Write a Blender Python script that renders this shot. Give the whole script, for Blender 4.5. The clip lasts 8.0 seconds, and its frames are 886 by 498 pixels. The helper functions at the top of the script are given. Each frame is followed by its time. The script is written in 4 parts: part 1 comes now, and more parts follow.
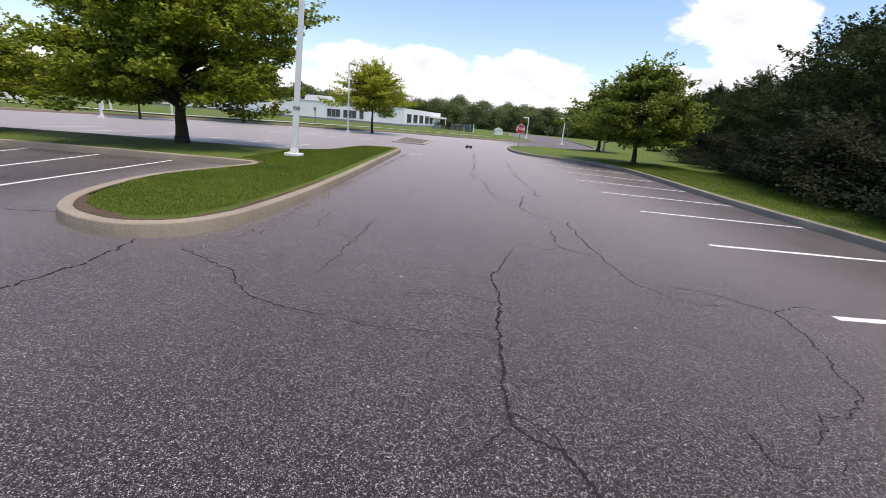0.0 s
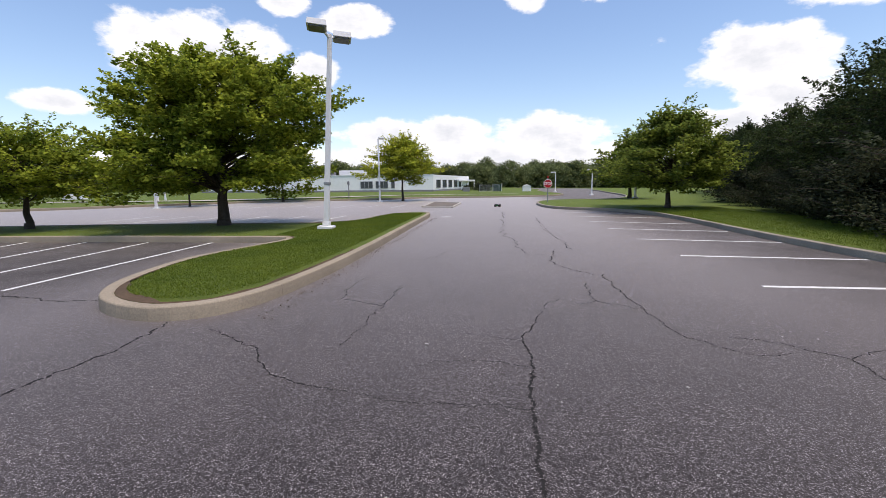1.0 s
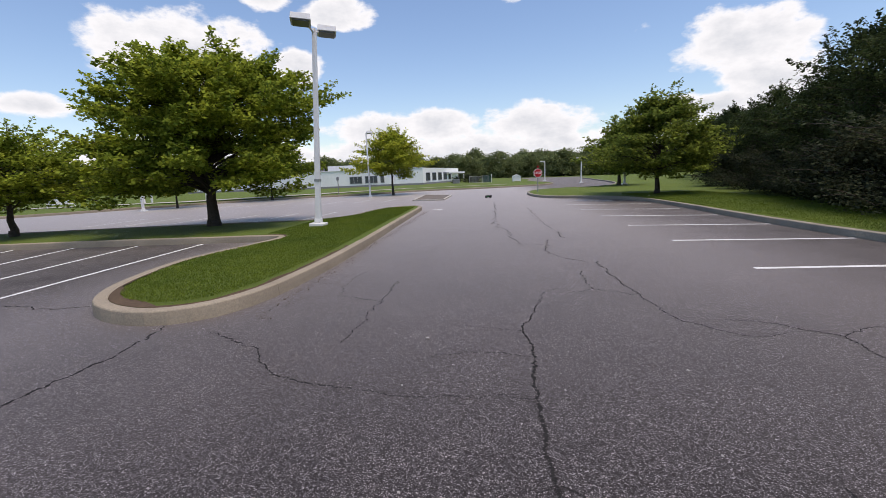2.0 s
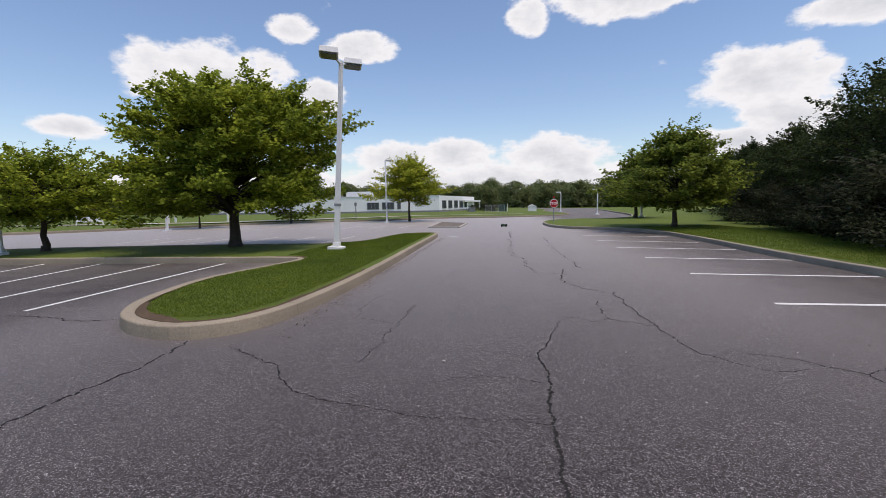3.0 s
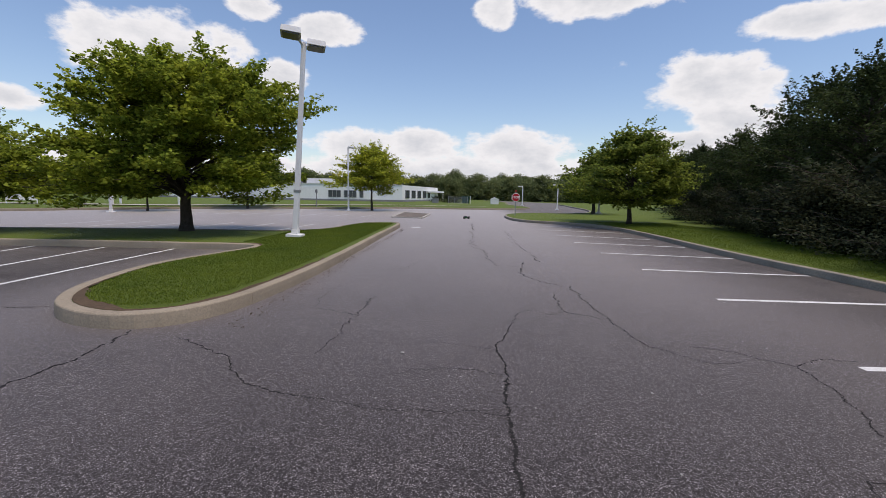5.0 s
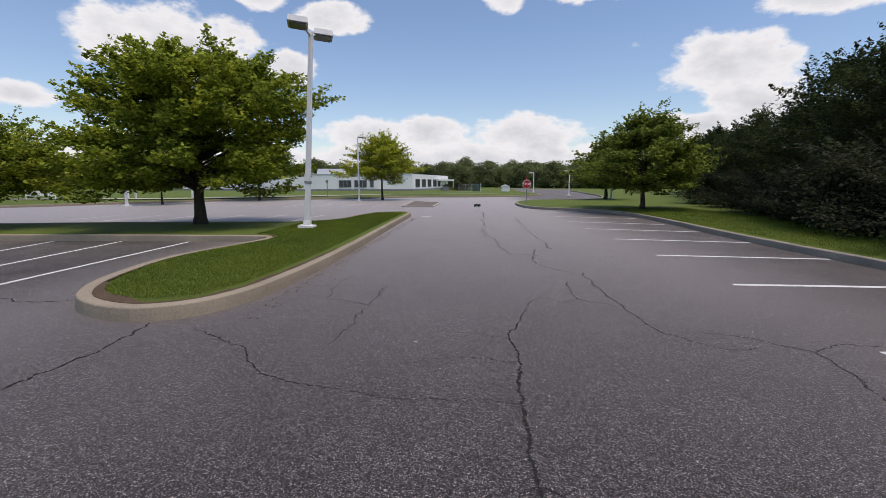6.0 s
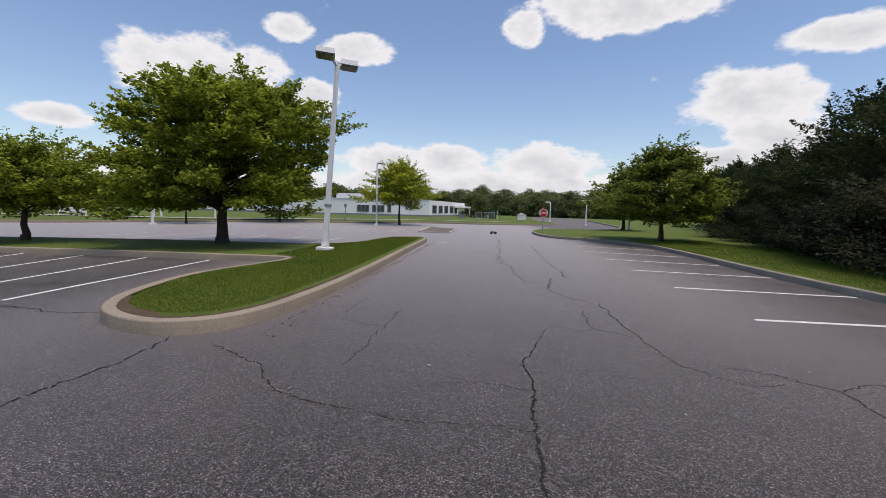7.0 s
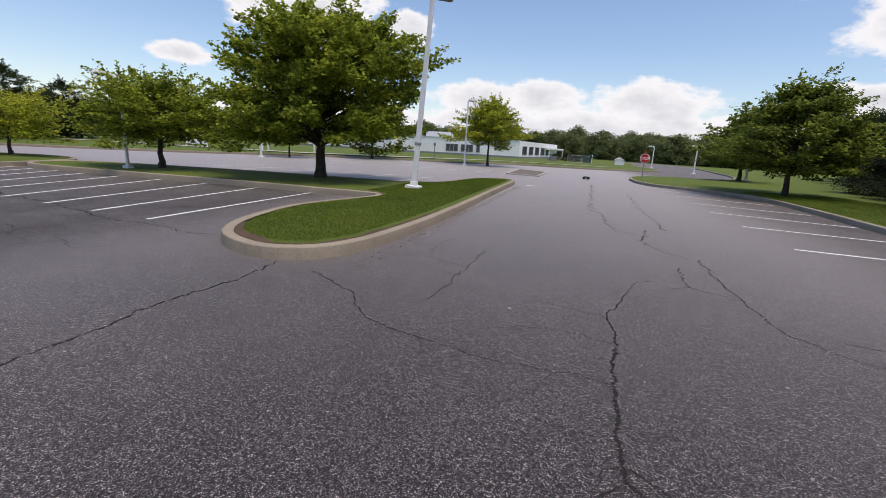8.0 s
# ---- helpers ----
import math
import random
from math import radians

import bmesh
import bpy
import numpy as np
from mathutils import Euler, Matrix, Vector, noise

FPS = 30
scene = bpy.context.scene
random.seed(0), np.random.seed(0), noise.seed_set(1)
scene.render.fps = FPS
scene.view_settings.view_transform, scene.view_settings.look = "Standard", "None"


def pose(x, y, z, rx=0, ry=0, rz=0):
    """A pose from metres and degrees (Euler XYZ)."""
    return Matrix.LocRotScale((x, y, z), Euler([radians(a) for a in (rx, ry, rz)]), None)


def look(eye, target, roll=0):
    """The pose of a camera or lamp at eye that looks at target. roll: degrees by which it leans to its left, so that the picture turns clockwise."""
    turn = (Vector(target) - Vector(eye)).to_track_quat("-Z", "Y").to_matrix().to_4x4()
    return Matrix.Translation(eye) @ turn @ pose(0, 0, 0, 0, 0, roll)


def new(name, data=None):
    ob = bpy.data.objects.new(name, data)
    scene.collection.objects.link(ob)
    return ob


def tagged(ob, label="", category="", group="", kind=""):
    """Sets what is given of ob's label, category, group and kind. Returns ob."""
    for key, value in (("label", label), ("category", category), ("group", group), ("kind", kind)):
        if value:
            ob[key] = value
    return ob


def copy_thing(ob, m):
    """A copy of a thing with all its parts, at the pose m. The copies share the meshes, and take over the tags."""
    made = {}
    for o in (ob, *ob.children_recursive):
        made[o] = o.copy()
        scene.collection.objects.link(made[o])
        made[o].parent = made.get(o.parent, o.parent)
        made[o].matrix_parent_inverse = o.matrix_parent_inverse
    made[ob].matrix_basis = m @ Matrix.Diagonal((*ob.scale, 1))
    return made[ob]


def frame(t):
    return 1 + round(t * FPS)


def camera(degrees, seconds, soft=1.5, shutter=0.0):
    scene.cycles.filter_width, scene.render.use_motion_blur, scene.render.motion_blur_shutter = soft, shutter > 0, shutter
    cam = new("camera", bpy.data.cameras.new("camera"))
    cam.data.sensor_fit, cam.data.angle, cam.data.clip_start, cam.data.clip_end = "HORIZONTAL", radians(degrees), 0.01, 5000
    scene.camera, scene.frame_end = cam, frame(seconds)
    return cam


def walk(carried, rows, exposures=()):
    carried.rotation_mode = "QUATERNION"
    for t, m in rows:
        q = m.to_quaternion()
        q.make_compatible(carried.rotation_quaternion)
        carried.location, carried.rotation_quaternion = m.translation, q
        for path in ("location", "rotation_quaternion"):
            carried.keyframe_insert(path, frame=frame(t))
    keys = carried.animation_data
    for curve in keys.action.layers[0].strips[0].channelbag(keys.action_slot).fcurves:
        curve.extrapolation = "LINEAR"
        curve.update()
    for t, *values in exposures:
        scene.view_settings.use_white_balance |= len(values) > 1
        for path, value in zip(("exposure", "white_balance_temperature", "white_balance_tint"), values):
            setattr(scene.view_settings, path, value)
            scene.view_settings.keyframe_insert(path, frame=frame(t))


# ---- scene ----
cam = camera(91.1, 8.0, soft=0.85)
PATH = [
    (0, (0.313, 0.346, 1.518), (0.29, 2.266, 0.956), 4.8),
    (0.5, (0.317, 0.387, 1.536), (0.206, 2.349, 1.164), 1.0),
    (1, (0.44, 0.489, 1.512), (0.236, 2.456, 1.215), -0.6),
    (1.5, (0.429, 0.546, 1.538), (0.235, 2.508, 1.201), -1.5),
    (1.7, (0.415, 0.532, 1.525), (0.248, 2.495, 1.183), -2.7),
    (2.8, (0.323, 0.374, 1.518), (0.131, 2.352, 1.29), -0.6),
    (3, (0.347, 0.375, 1.508), (0.118, 2.352, 1.304), -1.0),
    (3.5, (0.341, 0.396, 1.513), (0.25, 2.38, 1.283), -1.0),
    (4, (0.336, 0.403, 1.518), (0.329, 2.386, 1.261), 0.3),
    (4.5, (0.349, 0.393, 1.512), (0.326, 2.379, 1.279), 1.0),
    (6, (0.352, 0.406, 1.525), (0.246, 2.38, 1.225), -0.1),
    (6.5, (0.348, 0.403, 1.524), (0.266, 2.377, 1.214), 0.2),
    (7, (0.338, 0.354, 1.506), (0.161, 2.338, 1.326), 1.4),
    (7.5, (0.312, 0.348, 1.51), (-0.038, 2.273, 1.094), 2.8),
    (8, (0.325, 0.356, 1.515), (-0.212, 2.227, 1.056), 3.1),
]
walk(cam, [(t, look(e, g, r)) for t, e, g, r in PATH], exposures=[(0, 0.42, 6740, 18), (0.5, 0.4, 6740, 18), (1.0, 0.3, 6740, 18), (1.5, 0.2, 6740, 18), (3.0, 0.0, 6740, 18), (4.5, -0.05, 6740, 18), (6.5, -0.08, 6740, 18), (7.2, -0.05, 6740, 18), (8.0, 0.05, 6740, 18)])

# ---- world, sun ----
SUN_EL, SUN_AZ = radians(70), radians(128)  # azimuth from +y towards +x
world = bpy.data.worlds.new("sky")
scene.world = world
world.use_nodes = True
wt = world.node_tree
wt.nodes.clear()


def wn(kind, **kw):
    n = wt.nodes.new(kind)
    for k, v in kw.items():
        setattr(n, k, v)
    return n


def wmath(op, a, b=None, clamp=False):
    n = wn("ShaderNodeMath", operation=op, use_clamp=clamp)
    for k, v in enumerate((a, b)):
        if v is None:
            continue
        if isinstance(v, (int, float)):
            n.inputs[k].default_value = v
        else:
            wt.links.new(v, n.inputs[k])
    return n.outputs[0]


sky = wn("ShaderNodeTexSky", sky_type="NISHITA", sun_disc=False, sun_elevation=SUN_EL, sun_rotation=SUN_AZ)
sky.air_density, sky.dust_density, sky.ozone_density = 1.2, 0.2, 3.5
coord = wn("ShaderNodeTexCoord")
sep = wn("ShaderNodeSeparateXYZ")
wt.links.new(coord.outputs["Generated"], sep.inputs[0])
AZ = wmath("ARCTAN2", sep.outputs[0], sep.outputs[1])
EL = wmath("ARCSINE", sep.outputs[2])
comb = wn("ShaderNodeCombineXYZ")
wt.links.new(AZ, comb.inputs[0])
wt.links.new(wmath("MULTIPLY", EL, 1.7), comb.inputs[1])
puff = wn("ShaderNodeTexNoise")
puff.inputs["Scale"].default_value, puff.inputs["Detail"].default_value, puff.inputs["Roughness"].default_value = 12.0, 9.0, 0.6
wt.links.new(comb.outputs[0], puff.inputs["Vector"])
wide = wn("ShaderNodeTexNoise")
wide.inputs["Scale"].default_value, wide.inputs["Detail"].default_value = 2.3, 5.0
wt.links.new(coord.outputs["Generated"], wide.inputs["Vector"])
# cumulus banks: azimuth, elevation, half width, half height in degrees
BANKS = [(29.2, 12.0, 7.2, 4.2), (31.5, 8.8, 6.0, 3.0), (16.5, 23.2, 14, 3.4), (4.8, 21.6, 3.2, 2.4), (38, 17.0, 8.5, 1.9), (-33, 14.6, 10.5, 4.0), (-24.5, 20.4, 3.8, 1.7),
         (-16.5, 18.9, 5.0, 2.0), (-21.5, 13.2, 3.6, 2.6), (-12, 6.0, 8, 2.6), (-4.5, 6.2, 6, 2.7), (7.5, 5.7, 8.5, 3.2), (0, 3.0, 34, 2.6), (27, 6.3, 7, 1.8), (-46.5, 8.1, 3.6, 1.4), (-34, 3.5, 14, 2.6),
         (54, 18, 9, 7)]
cover = wmath("MULTIPLY", wmath("SUBTRACT", wide.outputs["Fac"], 0.66), 3.0)
for a, e, ra, re in BANKS:
    u = wmath("POWER", wmath("ABSOLUTE", wmath("DIVIDE", wmath("SUBTRACT", AZ, radians(a)), radians(ra))), 2.0)
    v = wmath("POWER", wmath("ABSOLUTE", wmath("DIVIDE", wmath("SUBTRACT", EL, radians(e)), radians(re))), 2.0)
    cover = wmath("MAXIMUM", cover, wmath("SUBTRACT", 0.62, wmath("MULTIPLY", wmath("ADD", u, v), 0.62)))
dens = wmath("ADD", cover, wmath("MULTIPLY", wmath("SUBTRACT", puff.outputs["Fac"], 0.5), 1.4))
veil = wn("ShaderNodeMapRange", interpolation_type="SMOOTHSTEP")
wt.links.new(dens, veil.inputs["Value"])
veil.inputs["From Min"].default_value, veil.inputs["From Max"].default_value = 0.06, 0.36
tone = wn("ShaderNodeMix", data_type="RGBA")
shade = wn("ShaderNodeMapRange")
wt.links.new(dens, shade.inputs["Value"])
shade.inputs["From Min"].default_value, shade.inputs["From Max"].default_value = 0.3, 0.9
wt.links.new(shade.outputs[0], tone.inputs["Factor"])
tone.inputs["A"].default_value, tone.inputs["B"].default_value = (8.9, 9.3, 9.4, 1), (5.6, 6.2, 6.7, 1)
gain = wn("ShaderNodeMix", data_type="RGBA", blend_type="MULTIPLY")
gain.inputs["Factor"].default_value = 1.0
wt.links.new(sky.outputs[0], gain.inputs["A"])
gain.inputs["B"].default_value = (1.35, 1.38, 1.42, 1)
mixer = wn("ShaderNodeMix", data_type="RGBA")
wt.links.new(veil.outputs[0], mixer.inputs["Factor"])
wt.links.new(gain.outputs["Result"], mixer.inputs["A"])
wt.links.new(tone.outputs["Result"], mixer.inputs["B"])
back = wn("ShaderNodeBackground")
back.inputs["Strength"].default_value = 0.1
wt.links.new(mixer.outputs["Result"], back.inputs["Color"])
wout = wn("ShaderNodeOutputWorld")
wt.links.new(back.outputs[0], wout.inputs[0])

sun = new("sun", bpy.data.lights.new("sun", "SUN"))
sun.data.energy, sun.data.angle, sun.data.color = 3.3, radians(32), (1.0, 0.91, 0.77)
sun.matrix_basis = look((0, 0, 50), (-math.sin(SUN_AZ) * math.cos(SUN_EL), -math.cos(SUN_AZ) * math.cos(SUN_EL), 50 - math.sin(SUN_EL)))


# ---- materials ----
def material(name, rough=0.8, metal=0.0, spec=0.3):
    m = bpy.data.materials.new(name)
    m.use_nodes = True
    b = m.node_tree.nodes["Principled BSDF"]
    b.inputs["Roughness"].default_value, b.inputs["Metallic"].default_value = rough, metal
    b.inputs["Specular IOR Level"].default_value = spec
    return m, m.node_tree, b


def noise_of(nt, scale, detail=4.0, rough=0.6, vec=None):
    n = nt.nodes.new("ShaderNodeTexNoise")
    n.inputs["Scale"].default_value, n.inputs["Detail"].default_value, n.inputs["Roughness"].default_value = scale, detail, rough
    if vec is not None:
        nt.links.new(vec, n.inputs["Vector"])
    return n.outputs["Fac"]


def ramp(nt, fac, stops):
    r = nt.nodes.new("ShaderNodeValToRGB")
    nt.links.new(fac, r.inputs[0])
    el = r.color_ramp.elements
    while len(el) < len(stops):
        el.new(0.5)
    for k, (p, c) in enumerate(stops):
        el[k].position, el[k].color = p, (*c, 1) if len(c) == 3 else c
    return r.outputs[0]


def blend(nt, kind, fac, a, b):
    n = nt.nodes.new("ShaderNodeMix")
    n.data_type, n.blend_type = "RGBA", kind
    for key, v in (("Factor", fac), ("A", a), ("B", b)):
        if isinstance(v, (int, float)):
            n.inputs[key].default_value = v
        elif isinstance(v, tuple):
            n.inputs[key].default_value = (*v, 1)
        else:
            nt.links.new(v, n.inputs[key])
    return n.outputs["Result"]


def bump(nt, b, height, strength, distance):
    n = nt.nodes.new("ShaderNodeBump")
    n.inputs["Strength"].default_value, n.inputs["Distance"].default_value = strength, distance
    nt.links.new(height, n.inputs["Height"])
    nt.links.new(n.outputs[0], b.inputs["Normal"])


def world_pos(nt):
    return nt.nodes.new("ShaderNodeNewGeometry").outputs["Position"]


def surface(name, colour, rough=0.7, metal=0.0, spec=0.3, grain=30.0, coarse=2.0, amount=0.12, relief=0.15, depth=0.003):
    """A plain material with grain and blotches at two scales."""
    m, nt, b = material(name, rough, metal, spec)
    pos = world_pos(nt)
    dark, light = tuple(c * (1 - amount) for c in colour), tuple(min(1, c * (1 + amount)) for c in colour)
    fine = ramp(nt, noise_of(nt, grain, 6, 0.65, pos), [(0.3, dark), (0.7, light)])
    blot = ramp(nt, noise_of(nt, coarse, 4, 0.6, pos), [(0.3, (1 - amount,) * 3), (0.7, (1, 1, 1))])
    nt.links.new(blend(nt, "MULTIPLY", 1.0, fine, blot), b.inputs["Base Color"])
    if relief:
        bump(nt, b, noise_of(nt, grain * 1.5, 5, 0.6, pos), relief, depth)
    return m


def asphalt_material():
    m, nt, b = material("worn_asphalt", 0.9, 0, 0.0)
    pos = world_pos(nt)
    cells = nt.nodes.new("ShaderNodeTexVoronoi")
    cells.inputs["Scale"].default_value = 180.0
    nt.links.new(pos, cells.inputs["Vector"])
    sep = nt.nodes.new("ShaderNodeSeparateColor")
    nt.links.new(cells.outputs["Color"], sep.inputs[0])
    stone = ramp(nt, sep.outputs[0], [(0.0, (0.014, 0.0132, 0.0142)), (0.45, (0.040, 0.038, 0.042)), (0.8, (0.102, 0.097, 0.103)), (0.965, (0.38, 0.365, 0.37))])
    rim = ramp(nt, cells.outputs["Distance"], [(0.25, (1, 1, 1)), (0.62, (0.55, 0.55, 0.57))])
    c = blend(nt, "MULTIPLY", 1.0, stone, rim)
    big = ramp(nt, noise_of(nt, 0.35, 5, 0.6, pos), [(0.28, (0.80, 0.79, 0.79)), (0.72, (1.22, 1.17, 1.13))])
    mid = ramp(nt, noise_of(nt, 3.0, 5, 0.65, pos), [(0.3, (0.86, 0.86, 0.87)), (0.7, (1.1, 1.1, 1.1))])
    pock = ramp(nt, noise_of(nt, 48, 5, 0.75, pos), [(0.36, (0.5, 0.5, 0.51)), (0.5, (1, 1, 1)), (0.64, (1.62, 1.6, 1.57))])
    c = blend(nt, "MULTIPLY", 1.0, blend(nt, "MULTIPLY", 1.0, blend(nt, "MULTIPLY", 1.0, c, big), mid), pock)
    clot = ramp(nt, noise_of(nt, 24, 6, 0.75, pos), [(0.36, (0.6, 0.6, 0.61)), (0.5, (1, 1, 1)), (0.64, (1.42, 1.41, 1.39))])
    c = blend(nt, "MULTIPLY", 1.0, c, clot)
    # parking bays beside the lane: oily, less worn asphalt with tree shade painted in
    xyz = nt.nodes.new("ShaderNodeSeparateXYZ")
    nt.links.new(pos, xyz.inputs[0])

    def step_of(axis, lo, hi):
        r = nt.nodes.new("ShaderNodeMapRange")
        r.interpolation_type = "SMOOTHSTEP"
        nt.links.new(xyz.outputs[axis], r.inputs["Value"])
        r.inputs["From Min"].default_value, r.inputs["From Max"].default_value = lo, hi
        return r.outputs[0]

    def calc(kind, a, b2):
        n = nt.nodes.new("ShaderNodeMath")
        n.operation = kind
        for k, v in enumerate((a, b2)):
            if isinstance(v, (int, float)):
                n.inputs[k].default_value = v
            else:
                nt.links.new(v, n.inputs[k])
        return n.outputs[0]

    bays = calc("MAXIMUM", step_of(0, 3.6, 7.6), calc("MULTIPLY", step_of(0, -4.6, -7.5), step_of(1, 13.5, 11.5)))
    bays = calc("MULTIPLY", bays, calc("ADD", 0.55, noise_of(nt, 0.9, 5, 0.65, pos)))
    keep = calc("SUBTRACT", 1.0, calc("MULTIPLY", bays, 0.42))
    tint = nt.nodes.new("ShaderNodeCombineXYZ")
    for k in range(3):
        nt.links.new(keep, tint.inputs[k])
    c = blend(nt, "MULTIPLY", 1.0, c, tint.outputs[0])
    nt.links.new(c, b.inputs["Base Color"])
    b.inputs["Diffuse Roughness"].default_value = 1.0
    gloss = nt.nodes.new("ShaderNodeBsdfGlossy")  # dusty binder that shines at a low angle
    gloss.inputs["Roughness"].default_value, gloss.inputs["Color"].default_value = 0.6, (1.0, 0.90, 0.82, 1)
    edge = nt.nodes.new("ShaderNodeFresnel")
    edge.inputs["IOR"].default_value = 1.42
    weight = calc("MULTIPLY", calc("MULTIPLY", edge.outputs[0], 0.68), calc("POWER", keep, 1.5))
    mx = nt.nodes.new("ShaderNodeMixShader")
    nt.links.new(weight, mx.inputs[0])
    nt.links.new(b.outputs[0], mx.inputs[1])
    nt.links.new(gloss.outputs[0], mx.inputs[2])
    nt.links.new(mx.outputs[0], nt.nodes["Material Output"].inputs[0])
    bump(nt, b, cells.outputs["Distance"], 0.5, 0.006)
    return m


def leaf_material(name, dark, light, trans=0.3):
    m, nt, b = material(name, 0.7, 0, 0.06)
    isl = nt.nodes.new("ShaderNodeNewGeometry").outputs["Random Per Island"]
    c = ramp(nt, isl, [(0.0, dark), (0.75, light), (1.0, tuple(min(1, v * 1.5) for v in light))])
    pos = world_pos(nt)
    blot = ramp(nt, noise_of(nt, 0.9, 4, 0.6, pos), [(0.3, (0.72, 0.8, 0.8)), (0.7, (1.2, 1.12, 0.9))])
    c = blend(nt, "MULTIPLY", 1.0, c, blot)
    nt.links.new(c, b.inputs["Base Color"])
    tr = nt.nodes.new("ShaderNodeBsdfTranslucent")
    nt.links.new(c, tr.inputs[0])
    mx = nt.nodes.new("ShaderNodeMixShader")
    mx.inputs[0].default_value = trans
    nt.links.new(b.outputs[0], mx.inputs[1])
    nt.links.new(tr.outputs[0], mx.inputs[2])
    nt.links.new(mx.outputs[0], nt.nodes["Material Output"].inputs[0])
    return m


def grass_material():
    m, nt, b = material("mown_grass", 0.85, 0, 0.2)
    pos = world_pos(nt)
    c = ramp(nt, noise_of(nt, 40, 6, 0.7, pos), [(0.25, (0.066, 0.096, 0.017)), (0.6, (0.116, 0.160, 0.030)), (0.85, (0.165, 0.198, 0.046))])
    blot = ramp(nt, noise_of(nt, 0.8, 5, 0.6, pos), [(0.3, (0.86, 0.9, 0.86)), (0.72, (1.12, 1.08, 1.0))])
    nt.links.new(blend(nt, "MULTIPLY", 1.0, c, blot), b.inputs["Base Color"])
    bump(nt, b, noise_of(nt, 60, 5, 0.7, pos), 0.8, 0.03)
    return m


ASPHALT = asphalt_material()
GRASS = grass_material()
BLADE = leaf_material("grass_blade", (0.090, 0.130, 0.018), (0.130, 0.176, 0.029), 0.3)
SOIL = surface("bare_soil", (0.10, 0.068, 0.042), 0.95, grain=25, amount=0.3)
CONCRETE = surface("kerb_concrete", (0.315, 0.268, 0.2), 0.9, grain=45, coarse=1.6, amount=0.2, relief=0.3)
PAINT = surface("road_paint", (0.72, 0.72, 0.70), 0.8, grain=60, coarse=4, amount=0.16, relief=0.2)
WEATHERED = surface("weathered_kerb", (0.34, 0.30, 0.24), 0.95, grain=40, coarse=1.2, amount=0.3, relief=0.4)
CRACK = surface("crack_filler", (0.026, 0.024, 0.023), 0.95, grain=40, amount=0.3)
WHITE_METAL = surface("white_painted_metal", (0.74, 0.74, 0.73), 0.45, grain=14, coarse=1.2, amount=0.06, relief=0.05)
LENS = surface("lamp_lens", (0.10, 0.11, 0.13), 0.25, spec=0.5, amount=0.05, relief=0)
BARK = surface("bark", (0.075, 0.060, 0.048), 0.95, grain=18, coarse=5, amount=0.35, relief=0.8, depth=0.02)
WHITE_WALL = surface("white_wall", (0.80, 0.80, 0.79), 0.75, grain=3, coarse=0.25, amount=0.05, relief=0.05)
GREY_BLOCK = surface("grey_plinth", (0.22, 0.22, 0.23), 0.85, grain=4, amount=0.12)
GLASS = surface("dark_window_glass", (0.075, 0.085, 0.095), 0.12, spec=0.6, grain=2, amount=0.1, relief=0)
ROOF = surface("grey_roof", (0.30, 0.30, 0.31), 0.8, grain=4, amount=0.1)
RED = surface("sign_red", (0.48, 0.022, 0.028), 0.45, grain=15, amount=0.08, relief=0)
SIGN_WHITE = surface("sign_white", (0.78, 0.78, 0.77), 0.5, grain=15, amount=0.05, relief=0)
STEEL = surface("galvanised_steel", (0.32, 0.33, 0.33), 0.5, 0.6, grain=20, amount=0.12)
RUBBER = surface("black_rubber", (0.015, 0.015, 0.016), 0.8, grain=60, amount=0.2)
PLASTIC = surface("black_plastic", (0.022, 0.022, 0.024), 0.5, grain=60, amount=0.1, relief=0)
GREEN_SHELL = surface("green_shell", (0.06, 0.42, 0.10), 0.3, spec=0.5, grain=40, amount=0.2, relief=0)
BROWN_PAVER = surface("brown_paving", (0.17, 0.145, 0.12), 0.9, grain=12, coarse=1.5, amount=0.25)
PALE_PATH = surface("pale_concrete_path", (0.45, 0.42, 0.37), 0.9, grain=6, coarse=0.5, amount=0.12)
GREEN_BOX = surface("dark_green_steel", (0.03, 0.08, 0.065), 0.55, grain=6, amount=0.15)
STONE = surface("pale_pebble", (0.42, 0.40, 0.37), 0.85, grain=60, amount=0.2)
MAPLE = leaf_material("maple_leaf", (0.13, 0.175, 0.024), (0.31, 0.365, 0.054), 0.55)
VERGE_LEAF = leaf_material("verge_leaf", (0.085, 0.12, 0.026), (0.21, 0.26, 0.052), 0.5)
YELLOW_LEAF = leaf_material("yellow_green_leaf", (0.20, 0.235, 0.028), (0.43, 0.46, 0.062), 0.55)
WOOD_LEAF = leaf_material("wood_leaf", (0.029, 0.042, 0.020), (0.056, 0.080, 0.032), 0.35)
# treeline leaves paler than the woods: distance haze mixed into their colour
HAZED_LEAF = leaf_material("hazed_leaf", (0.085, 0.115, 0.058), (0.18, 0.215, 0.10), 0.4)
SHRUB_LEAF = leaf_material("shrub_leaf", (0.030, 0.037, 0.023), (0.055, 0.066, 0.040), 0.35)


# ---- mesh helpers ----
def part(name, bm, mat, parent=None, label=""):
    me = bpy.data.meshes.new(name)
    bm.to_mesh(me)
    bm.free()
    me.materials.append(mat)
    ob = new(name, me)
    ob.parent = parent
    if label:
        tagged(ob, label)
    return ob


def mesh_part(name, verts, faces, mat, parent=None, label="", smooth=False):
    me = bpy.data.meshes.new(name)
    me.from_pydata(verts, [], faces)
    if smooth:
        me.polygons.foreach_set("use_smooth", [True] * len(me.polygons))
    me.materials.append(mat)
    ob = new(name, me)
    ob.parent = parent
    if label:
        tagged(ob, label)
    return ob


